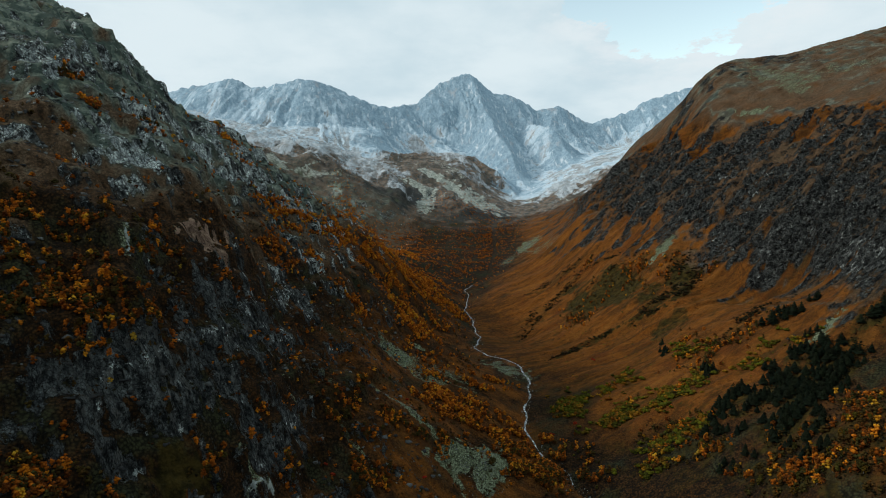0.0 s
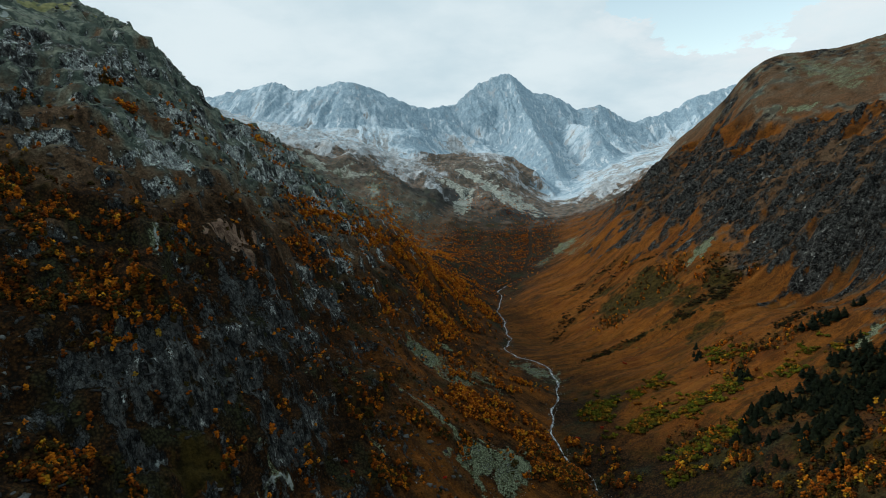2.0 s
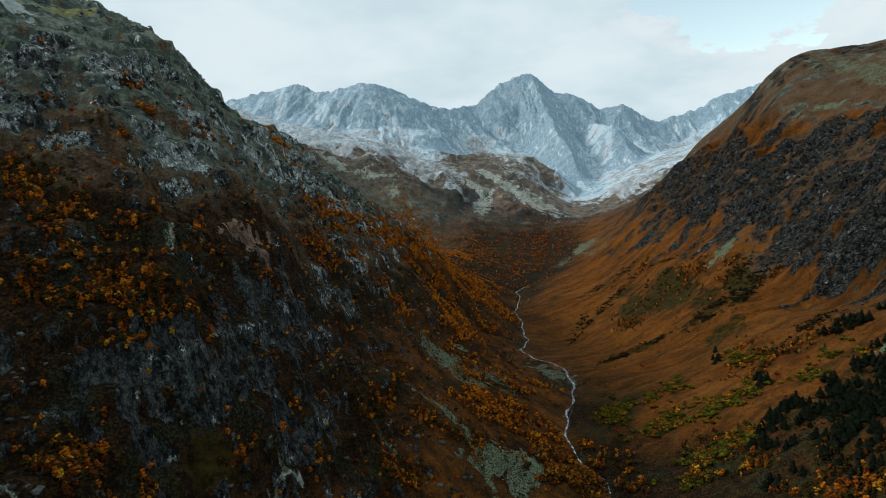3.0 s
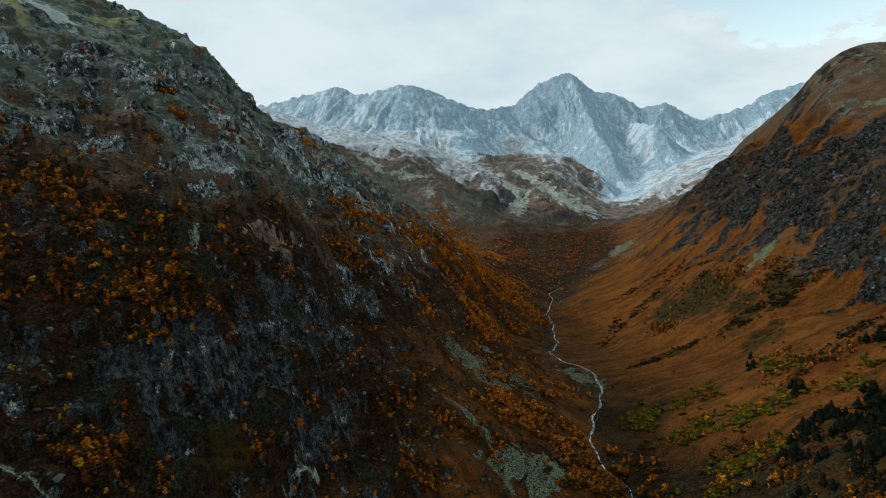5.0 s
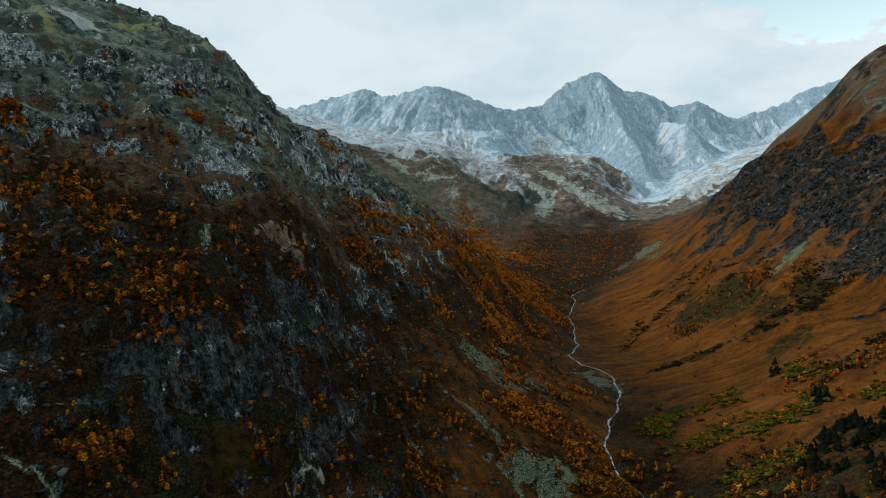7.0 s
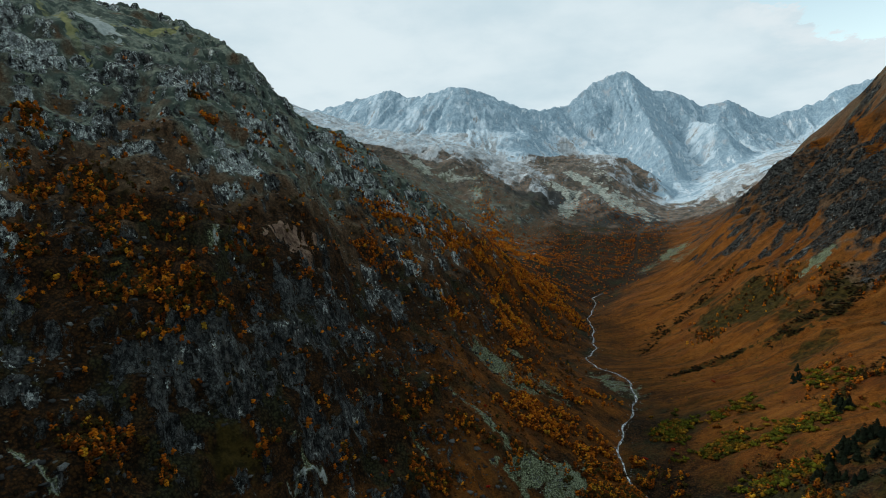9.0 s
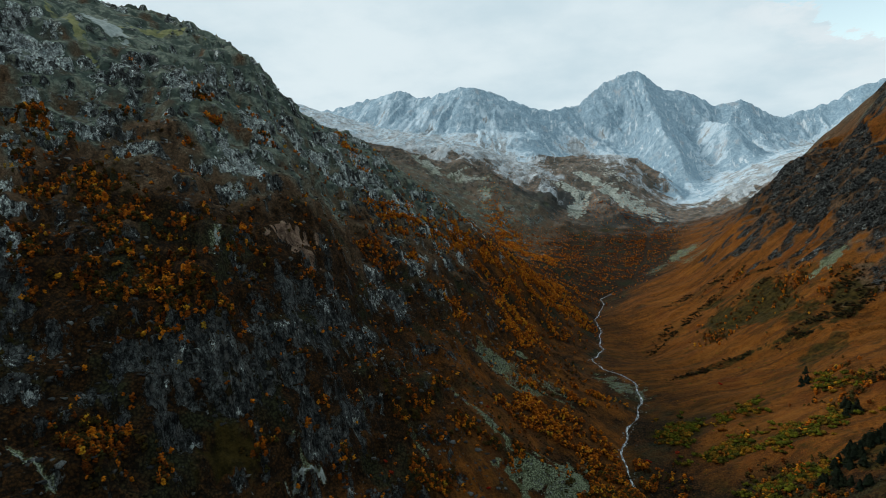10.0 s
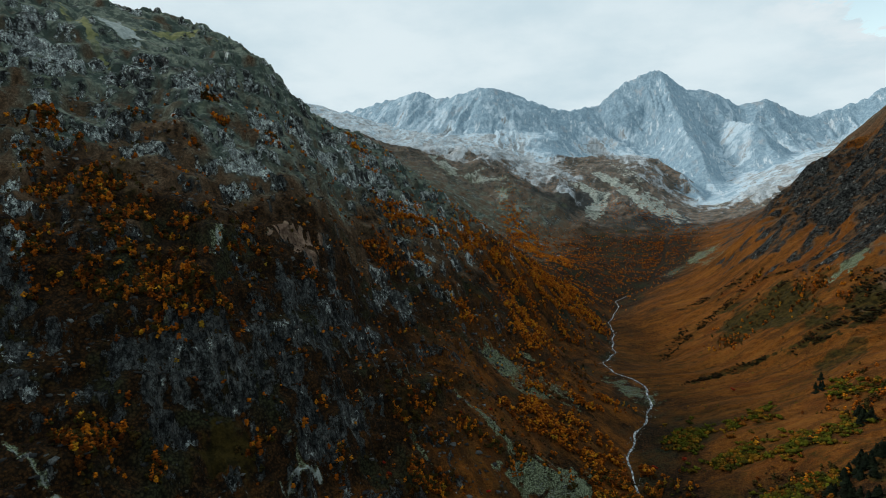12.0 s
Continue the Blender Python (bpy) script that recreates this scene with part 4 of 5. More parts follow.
def rock_material():
    k = Nodes("outcrop", 0.9, 0.15)
    info = k.t.nodes.new("ShaderNodeObjectInfo").outputs["Random"]
    tint = own_tint(k, info)
    base = k.mix(k.ramp(tint, 0.15, 1.0), (0.024, 0.026, 0.028), (0.26, 0.285, 0.275))
    base = k.mix(k.ramp(k.noise(0.9, 5, 0.7), 0.45, 0.7), base, (0.045, 0.048, 0.04))
    base = k.mix(k.ramp(k.noise(0.35, 5, 0.6), 0.6, 0.7), base, (0.07, 0.035, 0.014))
    k.bump(k.noise(1.4, 6, 0.7), 0.6, 0.9)
    return k.done(base)


def water_material():
    k = Nodes("stream_water", 0.25, 0.5)
    foam = k.noise(0.55, 6, 0.7, (1.0, 0.45, 1.0))
    k.bump(foam, 0.35, 1.0)
    k.put(k.b.inputs["Roughness"], k.ramp(foam, 0.4, 0.6, 0.2, 0.7))
    return k.done(k.mix(k.ramp(foam, 0.50, 0.60), (0.05, 0.06, 0.06), (0.60, 0.64, 0.66)))


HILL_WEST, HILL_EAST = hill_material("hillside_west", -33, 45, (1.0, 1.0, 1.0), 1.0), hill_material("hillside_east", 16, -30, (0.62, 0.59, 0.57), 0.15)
FAR_RANGE, ROCKS, WATER = hazy_range_material(), rock_material(), water_material()
BIRCH_LEAF = leaf_material("birch_leaves", [(0.0, (0.075, 0.045, 0.012)), (0.14, (0.050, 0.050, 0.014)), (0.32, (0.13, 0.040, 0.009)), (0.55, (0.32, 0.092, 0.010)), (0.75, (0.52, 0.160, 0.012)), (0.90, (0.64, 0.250, 0.016)), (0.97, (0.60, 0.33, 0.025)), (1.0, (0.30, 0.21, 0.03))])
DULL_LEAF = leaf_material("birch_leaves_dull", [(0.0, (0.040, 0.038, 0.010)), (0.25, (0.085, 0.070, 0.010)), (0.5, (0.15, 0.050, 0.009)), (0.8, (0.27, 0.085, 0.010)), (1.0, (0.34, 0.135, 0.012))])
BUSH_LEAF = leaf_material("bush_leaves", [(0.0, (0.060, 0.070, 0.007)), (0.32, (0.110, 0.112, 0.009)), (0.52, (0.036, 0.044, 0.007)), (0.70, (0.30, 0.150, 0.012)), (0.86, (0.046, 0.050, 0.007)), (1.0, (0.26, 0.09, 0.010))])
SCRUB_LEAF = leaf_material("scrub_leaves", [(0.0, (0.013, 0.014, 0.007)), (0.5, (0.024, 0.022, 0.009)), (0.8, (0.050, 0.022, 0.009)), (1.0, (0.016, 0.018, 0.008))])
RED_LEAF = leaf_material("red_leaves", [(0.0, (0.28, 0.018, 0.010)), (1.0, (0.20, 0.03, 0.010))])
FIR_LEAF = leaf_material("fir_needles", [(0.0, (0.008, 0.014, 0.009)), (0.6, (0.014, 0.021, 0.011)), (1.0, (0.010, 0.014, 0.008))])
BIRCH_BARK = bark_material("birch_bark", (0.25, 0.23, 0.20), (0.05, 0.045, 0.04))
FIR_BARK = bark_material("fir_bark", (0.05, 0.035, 0.025), (0.025, 0.018, 0.014))

# ---- the ground ----
cy, cx = (gy[:-1, :-1] + gy[1:, 1:]) / 2, (gx[:-1, :-1] + gx[1:, 1:]) / 2
is_far = cy > 2480
is_west = cx < stream_x(cy)
is_low = is_far & (cy < 3080) & (cx < 420)
tagged(ground_mesh("mountain_range", is_far & ~is_low, FAR_RANGE), "mountain range painted pale hazy blue-grey, with scree fans at the valley head", "mountains", kind="structure")
tagged(ground_mesh("moraine_hill", is_low, FAR_RANGE), "brown moraine hill with pale stony strips below the range", "hill", kind="structure")
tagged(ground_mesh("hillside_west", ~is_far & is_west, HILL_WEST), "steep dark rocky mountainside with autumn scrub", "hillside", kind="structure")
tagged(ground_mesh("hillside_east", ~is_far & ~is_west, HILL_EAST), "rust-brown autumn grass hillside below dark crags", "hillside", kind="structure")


def mesh_of(name, co, faces, material, tint=None):
    """A mesh from arrays of points and of triangles or quads."""
    me = bpy.data.meshes.new(name)
    co, faces = np.asarray(co, np.float32), np.asarray(faces, np.int32)
    me.vertices.add(len(co))
    me.vertices.foreach_set("co", co.ravel())
    me.loops.add(faces.size)
    me.loops.foreach_set("vertex_index", faces.ravel())
    me.polygons.add(len(faces))
    me.polygons.foreach_set("loop_start", np.arange(0, faces.size, faces.shape[1], dtype=np.int32))
    me.update(calc_edges=True)
    me.attributes.new("tint", "FLOAT", "POINT").data.foreach_set("value", np.zeros(len(co), np.float32) if tint is None else np.asarray(tint, np.float32))
    me.materials.append(material)
    return me


# ---- the stream ----
def build_stream():
    ys = np.arange(500, 1400, 2.5)
    xs = stream_x(ys)
    rng = np.random.default_rng(4)
    zs = height(xs.copy(), ys.copy()) + 0.8
    zs = np.convolve(np.pad(zs, 4, mode="edge"), np.ones(9) / 9, "valid")
    wide = (1.05 + 1.1 * fbm(ys, ys * 0, 16, 3, 9)) * np.interp(ys, [500, 560, 800, 1400], [0.5, 0.85, 1.05, 0.8])
    lanes = np.linspace(-1, 1, 7)
    tx, ty = np.gradient(xs), np.gradient(ys)
    run = np.hypot(tx, ty)
    nx, ny = ty / run, -tx / run
    co = np.stack([xs[:, None] + lanes * (wide * nx)[:, None], ys[:, None] + lanes * (wide * ny)[:, None], zs[:, None] + 0.15 * rng.random((len(ys), 7)) - 0.25 * lanes ** 2], -1)
    idx = np.arange(co.shape[0] * 7).reshape(-1, 7)
    quads = np.stack([idx[:-1, :-1], idx[:-1, 1:], idx[1:, 1:], idx[1:, :-1]], -1).reshape(-1, 4)
    tagged(new("stream", mesh_of("stream", co.reshape(-1, 3), quads, WATER)), "white mountain stream running down the valley floor", "stream", kind="structure")


build_stream()


# ---- shapes of growing things, about one metre high ----
def sprays(rng, centres, size, lift=0.0):
    """Small folded sprays of leaves at the centres."""
    n = len(centres)
    d = rng.normal(size=(n, 3))
    d /= np.linalg.norm(d, axis=1)[:, None]
    e = np.cross(d, rng.normal(size=(n, 3)))
    e /= np.linalg.norm(e, axis=1)[:, None]
    f = np.cross(d, e)
    s = (size * rng.uniform(0.6, 1.3, n))[:, None]
    pts = np.stack([centres - d * s, centres + e * s * 0.7 + f * s * 0.25, centres + d * s, centres - e * s * 0.7 + f * s * 0.25], 1)
    pts[..., 2] += lift
    k = np.arange(n)[:, None] * 4
    return pts.reshape(-1, 3), np.concatenate([k + (0, 1, 2), k + (0, 2, 3)])


def tube(path, radii, sides=5):
    """A tapered tube along a path of points."""
    a = np.arange(sides) * 2 * np.pi / sides
    rings = [np.stack([p[0] + r * np.cos(a), p[1] + r * np.sin(a), np.full(sides, p[2])], 1) for p, r in zip(path, radii)]
    faces = []
    for i in range(len(rings) - 1):
        for j in range(sides):
            q = (i * sides + j, i * sides + (j + 1) % sides, (i + 1) * sides + (j + 1) % sides, (i + 1) * sides + j)
            faces += [(q[0], q[1], q[2]), (q[0], q[2], q[3])]
    return np.concatenate(rings), np.array(faces)


def clump(rng, centre, size):
    """One uneven clump of foliage: a jagged twenty-sided lump."""
    g = (1 + 5 ** 0.5) / 2
    p = np.array([(-1, g, 0), (1, g, 0), (-1, -g, 0), (1, -g, 0), (0, -1, g), (0, 1, g), (0, -1, -g), (0, 1, -g), (g, 0, -1), (g, 0, 1), (-g, 0, -1), (-g, 0, 1)]) / 1.9
    f = np.array([(0, 11, 5), (0, 5, 1), (0, 1, 7), (0, 7, 10), (0, 10, 11), (1, 5, 9), (5, 11, 4), (11, 10, 2), (10, 7, 6), (7, 1, 8),
                  (3, 9, 4), (3, 4, 2), (3, 2, 6), (3, 6, 8), (3, 8, 9), (4, 9, 5), (2, 4, 11), (6, 2, 10), (8, 6, 7), (9, 8, 1)])
    a = rng.uniform(0, 6.28)
    p = p @ np.array([(math.cos(a), -math.sin(a), 0), (math.sin(a), math.cos(a), 0), (0, 0, 1)])
    return centre + p * size * rng.uniform(0.62, 1.25, (12, 1)), f


def small_clump(rng, centre, size):
    """A jagged eight-sided lump for plants far off."""
    p = np.array([(1, 0, 0), (0, 1, 0), (-1, 0, 0), (0, -1, 0), (0, 0, 1), (0, 0, -1)], float)
    f = np.array([(0, 1, 4), (1, 2, 4), (2, 3, 4), (3, 0, 4), (1, 0, 5), (2, 1, 5), (3, 2, 5), (0, 3, 5)])
    a = rng.uniform(0, 6.28)
    p = p @ np.array([(math.cos(a), -math.sin(a), 0), (math.sin(a), math.cos(a), 0), (0, 0, 1)])
    return centre + p * size * rng.uniform(0.8, 1.4, (6, 1)), f


def gather(pieces):
    pts, faces, off = [], [], 0
    for p, f in pieces:
        pts.append(p)
        faces.append(f + off)
        off += len(p)
    return np.concatenate(pts), np.concatenate(faces)


def birch_shape(seed, n, lobes=8, lump=clump):
    """Crown and trunk of a mountain birch: clumps and sprays on a bent trunk with limbs."""
    rng = np.random.default_rng(seed)
    bend = rng.uniform(-0.12, 0.12, 2)
    path = [(bend[0] * t * t, bend[1] * t * t, t * 0.85 - 0.06) for t in (0, 0.3, 0.6, 1.0)]
    trunk, leaves, cen = [tube(path, (0.035, 0.028, 0.018, 0.006))], [], []
    for i in range(lobes):
        h = 0.20 + 0.68 * (i + rng.random()) / lobes
        a, r = i * 2.4 + rng.uniform(-0.5, 0.5), rng.uniform(0.07, 0.21) * (1.2 - 0.95 * abs(h - 0.48))
        c = np.array([bend[0] * h + r * math.cos(a), bend[1] * h + r * math.sin(a), h])
        p0 = np.array([bend[0] * h * h * 0.5, bend[1] * h * h * 0.5, h * 0.55])
        trunk.append(tube([p0, (p0 + c) / 2, c], (0.014, 0.01, 0.004), 3))
        size = np.array([0.160, 0.160, 0.150]) * rng.uniform(0.75, 1.2) * (8.5 / (lobes + 1)) ** 0.4
        leaves.append(lump(rng, c, size))
        k = max(1, n // lobes)
        g = rng.normal(size=(k, 3))
        g /= np.linalg.norm(g, axis=1)[:, None]
        cen.append(c + g * size * rng.uniform(0.95, 1.45, (k, 1)))
    leaves.append(sprays(rng, np.concatenate(cen), 0.06))
    return gather(leaves), gather(trunk)


def fir_shape(seed, tiers=11):
    """Needles and trunk of a fir: drooping boughs in whorls that shorten upwards."""
    rng = np.random.default_rng(seed)
    pts, faces = [], []
    for i in range(tiers):
        z = 0.10 + 0.86 * i / tiers
        reach = (0.40 - 0.36 * i / tiers) * rng.uniform(0.85, 1.15)
        for j in range(8 if i < tiers - 2 else 5):
            a = 6.283 * (j + rng.random()) / 8
            r = reach * rng.uniform(0.7, 1.15)
            c, s = math.cos(a), math.sin(a)
            w = 0.05 + 0.30 * r
            k = len(pts)
            pts += [(0, 0, z + 0.11), (c * r * 0.55 - s * w, s * r * 0.55 + c * w, z + 0.02), (c * r, s * r, z - 0.05), (c * r * 0.55 + s * w, s * r * 0.55 - c * w, z + 0.02)]
            faces += [(k, k + 1, k + 2), (k, k + 2, k + 3)]
    k = len(pts)
    pts += [(-0.015, 0, 0.92), (0.015, 0, 0.92), (0, 0, 1.03)]
    faces.append((k, k + 1, k + 2))
    return (np.array(pts), np.array(faces)), tube([(0, 0, -0.05), (0, 0, 0.5), (0, 0, 0.95)], (0.022, 0.014, 0.004))


def bush_shape(seed, n, lobes=4, lump=clump):
    """A low rounded bush: clumps with sprays over them."""
    rng = np.random.default_rng(seed)
    leaves, cen = [], []
    for i in range(lobes):
        c = np.array([rng.uniform(-0.42, 0.42), rng.uniform(-0.42, 0.42), rng.uniform(0.22, 0.50)])
        size = np.array([0.34, 0.34, 0.28]) * rng.uniform(0.75, 1.2)
        leaves.append(lump(rng, c, size))
        k = max(1, n // lobes)
        g = rng.normal(size=(k, 3))
        g /= np.linalg.norm(g, axis=1)[:, None]
        cen.append(c + g * size * rng.uniform(0.95, 1.4, (k, 1)))
    leaves.append(sprays(rng, np.concatenate(cen), 0.13))
    return gather(leaves)


def rock_shape(seed):
    """An angular block, the hull of a few points."""
    rng = np.random.default_rng(seed)
    bm = bmesh.new()
    for p in rng.normal(size=(13, 3)):
        p = p / np.linalg.norm(p) * rng.uniform(0.7, 1.1)
        bm.verts.new((p[0] * 0.6, p[1] * 0.6, p[2] * 0.45))
    hull = bmesh.ops.convex_hull(bm, input=bm.verts)
    bmesh.ops.delete(bm, geom=[v for v in bm.verts if not v.link_faces], context="VERTS")
    bmesh.ops.triangulate(bm, faces=bm.faces)
    bm.verts.ensure_lookup_table()
    out = np.array([v.co for v in bm.verts]), np.array([[v.index for v in f.verts] for f in bm.faces])
    bm.free()
    return out


def scatter(zones, per, seed, keep=None, even=0.6):
    """Random places in the zones, about one for each 'per' square metres."""
    rng = np.random.default_rng(seed)
    got = []
    for cx, cy, a, b, turn, amount in zones:
        n = max(1, int(math.pi * a * b * amount / per))
        r, t = np.sqrt(rng.random(n)) * 1.0 + 0.32 * rng.normal(size=n), rng.random(n) * 2 * np.pi
        u, v = a * r * np.cos(t), b * r * np.sin(t)
        c, s = math.cos(radians(turn)), math.sin(radians(turn))
        q = np.stack([cx + u * c - v * s, cy + u * s + v * c], 1)
        thick = even + 0.35 * step(580, 450, q[:, 1]) + 1.9 * fbm(q[:, 0], q[:, 1], 22, 3, 66) + 1.6 * ribs(q[:, 0], q[:, 1], 34, 15)
        got.append(q[rng.random(n) < thick] if n > 4 else q)
    p = np.concatenate(got)
    if keep is not None:
        p = p[keep(p[:, 0], p[:, 1])]
    return p[rng.permutation(len(p))]


def spread(x0, x1, y0, y1, n, seed, keep):
    rng = np.random.default_rng(seed)
    p = np.stack([rng.uniform(x0, x1, n), rng.uniform(y0, y1, n)], 1)
    return p[keep(p[:, 0], p[:, 1])]


def clear_of_stream(x, y):
    return np.abs(x - stream_x(y)) > 6


def joined(name, shapes, places, low, high, material, seed, label, category, sink=0.0, flat=(1, 1), tints=None):
    """Many small plants or stones as one mesh."""
    rng = np.random.default_rng(seed)
    z = height(places[:, 0].copy(), places[:, 1].copy())
    size = rng.uniform(low, high, len(places))
    turn = rng.random(len(places)) * 2 * np.pi
    kind = rng.integers(0, len(shapes), len(places))
    tint = 0.002 + 0.996 * np.clip(rng.random(len(places)) if tints is None else tints[:len(places)], 0, 1)
    pts, faces, tnt, off = [], [], [], 0
    for k, (p, f) in enumerate(shapes):
        sel = np.where(kind == k)[0]
        if not len(sel):
            continue
        c, s = np.cos(turn[sel])[:, None], np.sin(turn[sel])[:, None]
        h = size[sel][:, None]
        wide = h * rng.uniform(flat[0], flat[1], (len(sel), 1))
        q = np.stack([places[sel, 0][:, None] + wide * (p[:, 0] * c - p[:, 1] * s), places[sel, 1][:, None] + wide * (p[:, 0] * s + p[:, 1] * c), z[sel][:, None] + h * p[:, 2] - sink], -1)
        pts.append(q.reshape(-1, 3))
        faces.append((f[None] + (np.arange(len(sel)) * len(p))[:, None, None] + off).reshape(-1, 3))
        tnt.append(np.repeat(tint[sel], len(p)))
        off += len(sel) * len(p)
    return tagged(new(name, mesh_of(name, np.concatenate(pts), np.concatenate(faces), material, np.concatenate(tnt))), label, category, kind="stuff")


def tree(name, parts, label, category, group):
    """An Empty at the foot with one mesh a part."""
    root = tagged(new(name), label, category, group)
    for part_name, me in parts:
        new(part_name, me).parent = root
    return root


def plant(protos, places, low, high, seed, sink=0.2, wide=1.0):
    """Copies of the trees at the places, upright on the ground."""
    rng = np.random.default_rng(seed)
    z = height(places[:, 0].copy(), places[:, 1].copy())
    for (x, y), g in zip(places, z):
        h = rng.uniform(low, high)
        m = Matrix.LocRotScale((x, y, g - sink), Euler((rng.normal() * 0.04, rng.normal() * 0.04, rng.uniform(0, 6.28))), (h * wide * rng.uniform(0.85, 1.15), h * wide * rng.uniform(0.85, 1.15), h))
        ob = copy_thing(protos[rng.integers(len(protos))], m)
        ob.matrix_basis = m
    for p in protos:
        for o in (*p.children_recursive, p):
            bpy.data.objects.remove(o)


# ---- birches ----
birch_shapes = [birch_shape(100 + k, 84, 12) for k in range(7)]
protos = []
for k, (crown, trunk) in enumerate(birch_shapes):
    protos.append(tree("birch_tree", (("crown", mesh_of("crown", *crown, BIRCH_LEAF if k < 4 else DULL_LEAF)), ("trunk", mesh_of("trunk", *trunk, BIRCH_BARK))),
                       "small mountain birch with orange autumn leaves on the slope", "tree", "autumn birches"))
west_places = np.concatenate([scatter(BIRCH, 5, 1, clear_of_stream, 0.2), scatter(BIRCH_HIGH + BIRCH_BELT, 6, 57, clear_of_stream, 0.3), scatter(BIRCH_FLANK, 14, 55, clear_of_stream, 0.35), scatter(BIRCH_FAN + BIRCH_FLOOR, 5, 58, clear_of_stream, 0.5)])
west_places = west_places[np.random.default_rng(56).permutation(len(west_places))]
east_places = scatter(BIRCH_E, 11, 2, clear_of_stream, 0.35)
near_w = west_places[:, 1] < 420
near_e = east_places[:, 1] < 480
plant(protos[:4], west_places[near_w][:190], 3.4, 6.4, 11, wide=1.0)
plant(protos[4:], east_places[near_e][:110], 4.0, 7.4, 12, wide=1.0)
small_birch = [birch_shape(200 + k, 15, 5, small_clump)[0] for k in range(8)]
def leaf_turn(places, seed):
    """Rust and dark trees up the slope, bright orange and yellow ones along the valley floor."""
    r = np.random.default_rng(seed).random(len(places))
    low = step(480, 680, places[:, 1])
    return (1 - low) * r ** 1.9 + low * (0.36 + 0.62 * r ** 0.8)


rest_w = np.concatenate([west_places[near_w][190:], west_places[~near_w]])
close_w = rest_w[:, 1] < 560
joined("birch_wood", small_birch, rest_w[close_w], 3.0, 6.2, BIRCH_LEAF, 13, "scattered orange birch trees on the rocky slope", "trees", flat=(0.9, 1.3), tints=leaf_turn(rest_w[close_w], 50))
thin_birch = [birch_shape(250 + k, 4, 3, small_clump)[0] for k in range(8)]
joined("birch_wood", thin_birch, rest_w[~close_w], 3.2, 6.6, BIRCH_LEAF, 30, "bright orange birch trees down the valley flank", "trees", flat=(0.9, 1.3), tints=leaf_turn(rest_w[~close_w], 53))
rest_e = np.concatenate([east_places[near_e][110:], east_places[~near_e]])
joined("birch_wood", small_birch, rest_e, 3.2, 6.8, BIRCH_LEAF, 14, "orange birch trees among brown grass", "trees", flat=(0.9, 1.3), tints=np.random.default_rng(52).random(len(rest_e)) ** 1.8)
far_birch = [birch_shape(300 + k, 2, 2, small_clump)[0] for k in range(5)]
joined("birch_wood", far_birch, scatter(BIRCH_FAR, 20, 3, clear_of_stream, 0.08), 2.0, 4.2, BIRCH_LEAF, 15, "orange birch wood on the far valley floor", "trees", flat=(1.2, 2.0), tints=0.22 + 0.70 * np.random.default_rng(51).random(60000))

# ---- firs ----
fir_shapes = [fir_shape(400 + k) for k in range(5)]
firs = [tree("fir_tree", (("crown", mesh_of("crown", *c, FIR_LEAF)), ("trunk", mesh_of("trunk", *t, FIR_BARK))),
             "dark green fir tree standing among autumn birches", "tree", "dark firs") for c, t in fir_shapes]
fir_places = scatter(CONIFER, 22, 6, None, 0.20)
fir_places = fir_places[np.argsort(fir_places[:, 1])]
plant(firs, fir_places[:290], 5.5, 10.5, 16, wide=1.3)
joined("fir_wood", [fir_shape(420 + k, 6)[0] for k in range(5)], fir_places[290:], 7.0, 12.5, FIR_LEAF, 29, "dark green firs high on the grass slope", "trees", flat=(1.1, 1.5))

# ---- bushes ----
bush_shapes = [bush_shape(500 + k, 40, 5) for k in range(5)]
bushes = []
for p, f in bush_shapes:
    bushes.append(tagged(new("bush", mesh_of("bush", p, f, BUSH_LEAF)), "low olive-green bush in brown grass", "bush", "olive bushes"))
green_places = scatter(GREEN, 9, 7, clear_of_stream)
plant(bushes, green_places[:230], 2.6, 5.0, 17, wide=1.1)
low_bush = [bush_shape(520 + k, 16, 4, small_clump) for k in range(5)]
joined("bush_thicket", low_bush, green_places[230:], 3.0, 5.8, BUSH_LEAF, 18, "olive-green and yellow bushes in brown grass", "bushes", flat=(1.0, 1.4))
joined("scrub", low_bush, scatter(DARK_LINE, 6, 8), 1.8, 4.0, SCRUB_LEAF, 19, "dark green scrub along gullies in the grass", "scrub")


def west_ground(x, y):
    s = x - stream_x(y)
    return (s < -15) & (fbm(x, y, 45, 3, 71) > -0.25)


def scrub_ground(x, y):
    return west_ground(x, y) & (height(x.copy(), y.copy()) + 60 * fbm(x, y, 50, 2, 73) < 260)


def below_crest(x, y):
    return west_ground(x, y) & (height(x.copy(), y.copy()) + 60 * fbm(x, y, 50, 2, 73) < 370)


def east_ground(x, y):
    s = x - stream_x(y)
    return (s > 15) & (fbm(x, y, 60, 3, 72) > 0.18)


tiny_bush = [bush_shape(560 + k, 4, 2, small_clump) for k in range(4)]
joined("scrub", tiny_bush, spread(-430, 60, 200, 800, 8500, 20, scrub_ground), 1.0, 2.4, SCRUB_LEAF, 21, "dark brown scrub between the rocks", "scrub")
under = np.concatenate([scatter(BIRCH, 10, 22, None, 0.1), scatter(BIRCH_CORNER + CONIFER[:5], 5, 59, None, 0.5)])
joined("scrub", tiny_bush, under, 1.2, 2.8, SCRUB_LEAF, 23, "dark undergrowth below the birches", "scrub")
joined("birch_wood", small_birch, spread(-420, 60, 220, 1150, 2000, 24, below_crest), 2.6, 5.0, BIRCH_LEAF, 25, "lone small orange birches between rocks", "trees", flat=(1.1, 1.6))
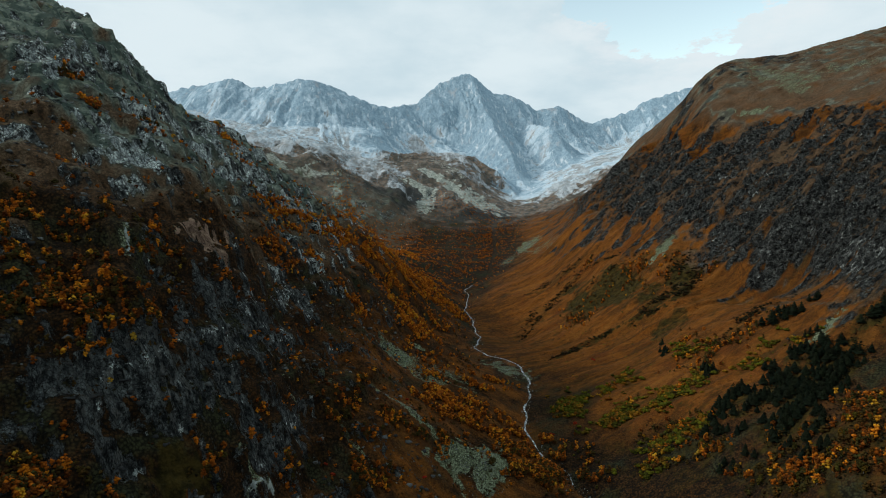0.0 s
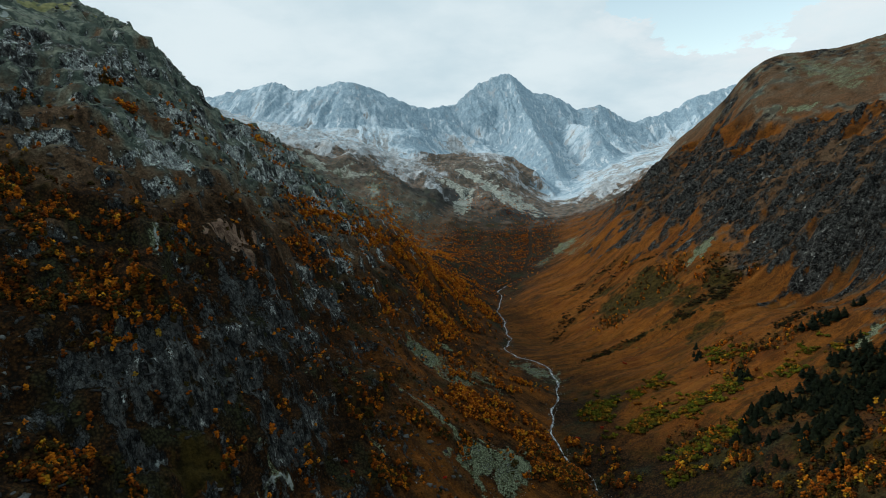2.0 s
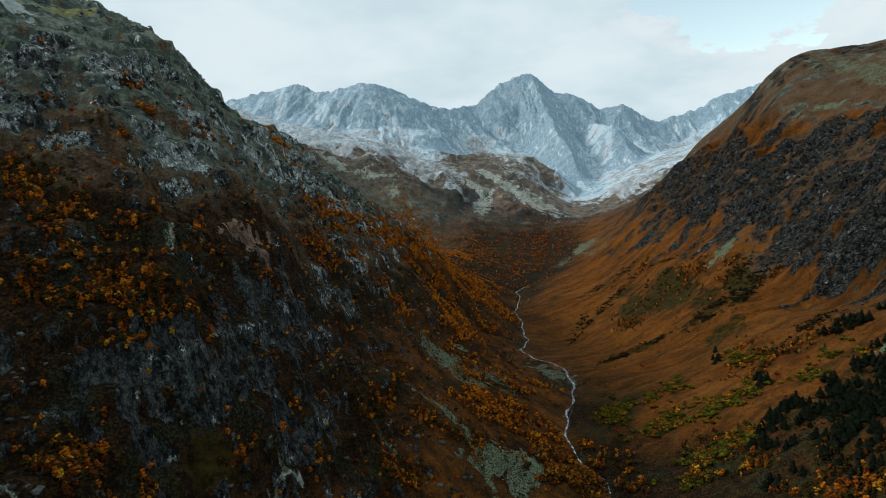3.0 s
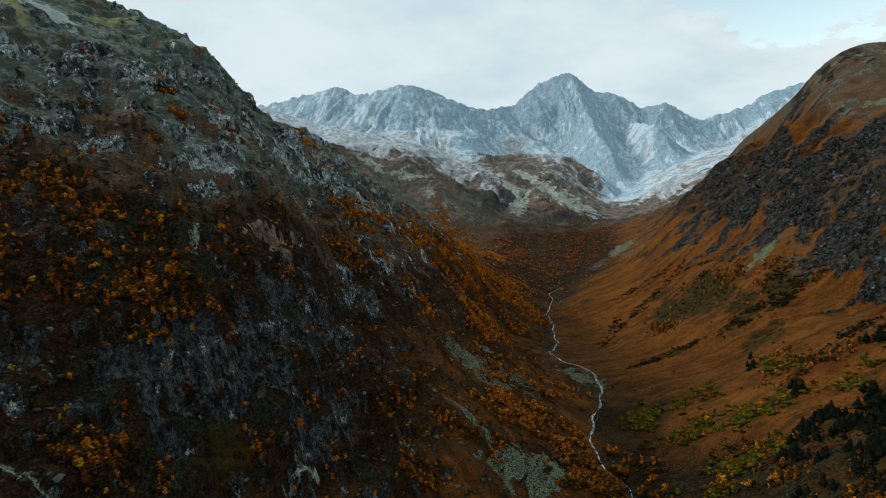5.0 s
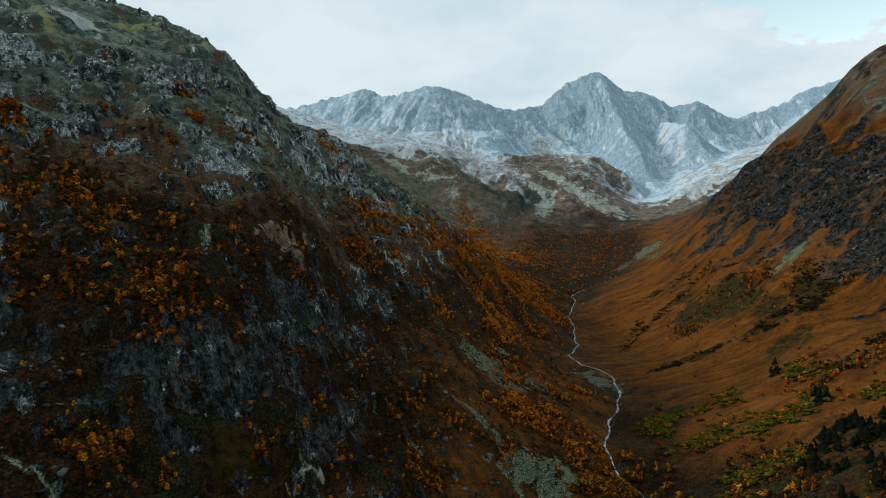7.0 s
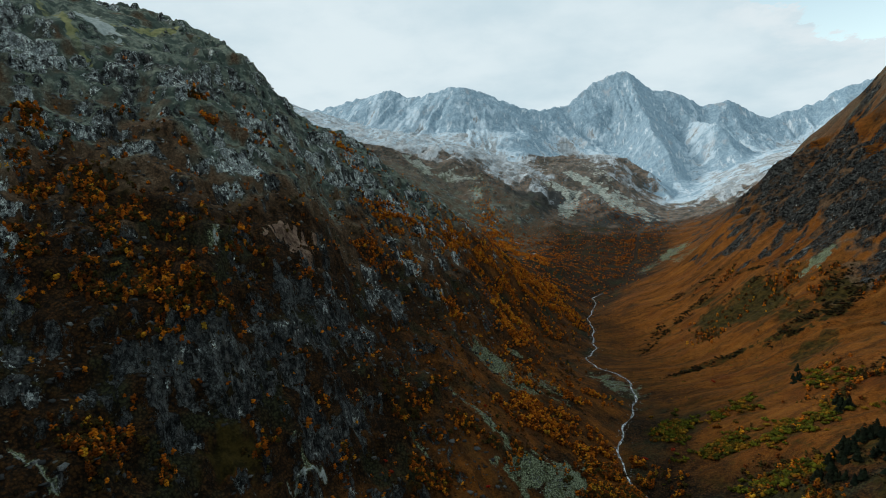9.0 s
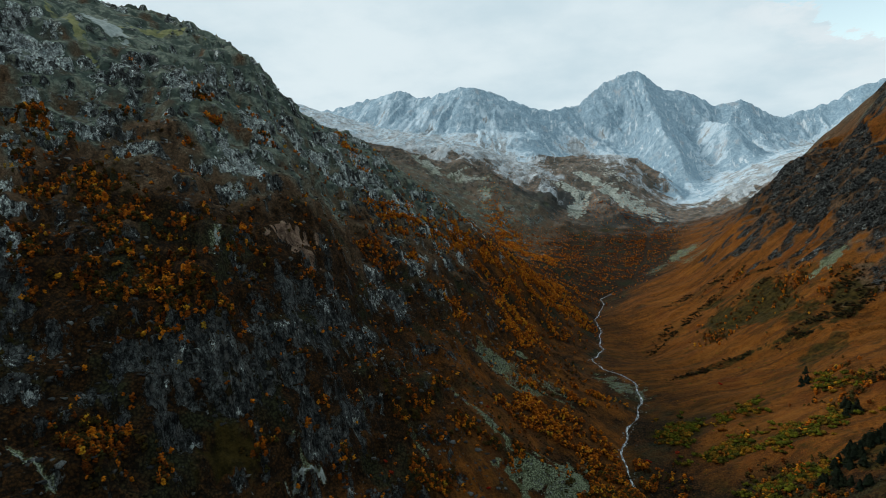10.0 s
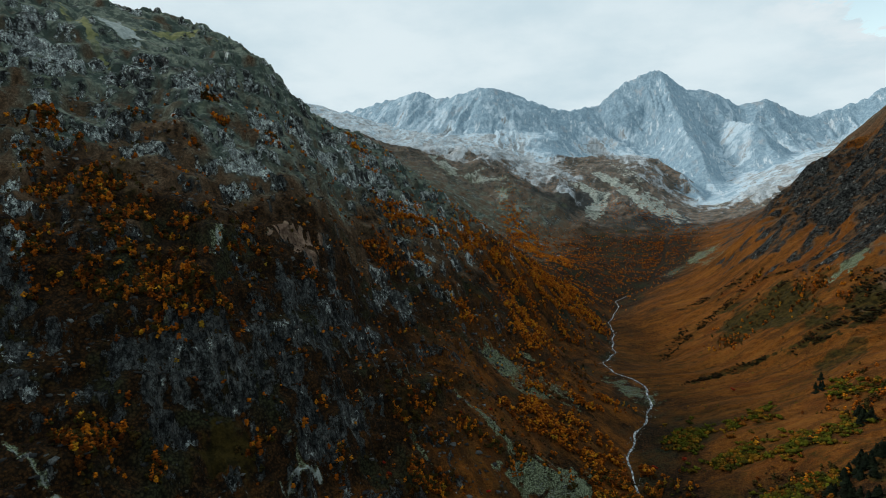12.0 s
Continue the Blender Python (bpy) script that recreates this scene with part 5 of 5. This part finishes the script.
joined("bush_thicket", low_bush, spread(110, 420, 300, 1100, 900, 26, east_ground), 0.8, 1.9, BUSH_LEAF, 27, "small bushes scattered over the grass", "bushes")
reds = [tagged(new("red_bush", mesh_of("red_bush", *bush_shape(540, 40, 5), RED_LEAF)), "small bush with bright red autumn leaves", "bush", "red bushes")]
plant(reds, np.array(RED_AT, float), 2.0, 3.2, 28)

# ---- rocks ----
rock_shapes = [rock_shape(600 + k) for k in range(8)]


def on_rock(x, y):
    s = x - stream_x(y)
    v = np.abs(s) / half_width(y)
    return (s < 0) & (v > 0.22 + 0.1 * fbm(x, y, 40, 2, 81)) & (fbm(x, y, 50, 3, 82) > -0.15)


def on_crag(x, y):
    s = x - stream_x(y)
    v = np.abs(s) / half_width(y)
    low, high = crag_edges(y)
    return (s > 0) & (v > low) & (v < high) & (fbm(x, y, 60, 3, 83) > -0.1)


outcrop = spread(-470, 20, 200, 1000, 8500, 31, on_rock)
pale = np.random.default_rng(43).random(len(outcrop)) ** 1.7 * 0.6 + 0.4 * step(200, 400, height(outcrop[:, 0].copy(), outcrop[:, 1].copy()))
joined("outcrop_rocks", rock_shapes, outcrop, 1.4, 4.6, ROCKS, 32, "dark angular rock outcrops on the steep slope", "rocks", 0.9, (0.8, 1.6), pale)
joined("outcrop_rocks", rock_shapes, spread(330, 1000, 600, 1750, 2400, 33, on_crag), 1.8, 5.0, ROCKS, 34, "dark crags above the brown grass", "rocks", 1.5, (0.8, 1.5), np.random.default_rng(42).random(9000) ** 2 * 0.22)
stones = scatter(SLAB + SCREE_NEAR, 14, 35)
boulders = []
for k in range(5):
    boulders.append(tagged(new("boulder", mesh_of("boulder", *rock_shapes[k], ROCKS)), "grey angular boulder lying on scree", "boulder", "grey boulders"))
plant(boulders, stones[:220], 1.0, 2.6, 36, 0.3)
joined("scree_stones", rock_shapes, scatter(SCREE_NEAR, 3.5, 37), 0.4, 1.3, ROCKS, 38, "loose grey stones on the scree fans", "stones", 0.1, (0.9, 1.5), )
bank_y = np.random.default_rng(39).uniform(420, 1250, 700)
bank = np.stack([stream_x(bank_y) + np.random.default_rng(40).normal(size=700) * 4.5, bank_y], 1)
joined("stream_stones", rock_shapes, bank, 0.5, 1.8, ROCKS, 41, "pale boulders along the stream bed", "stones", 0.1, (0.9, 1.4))
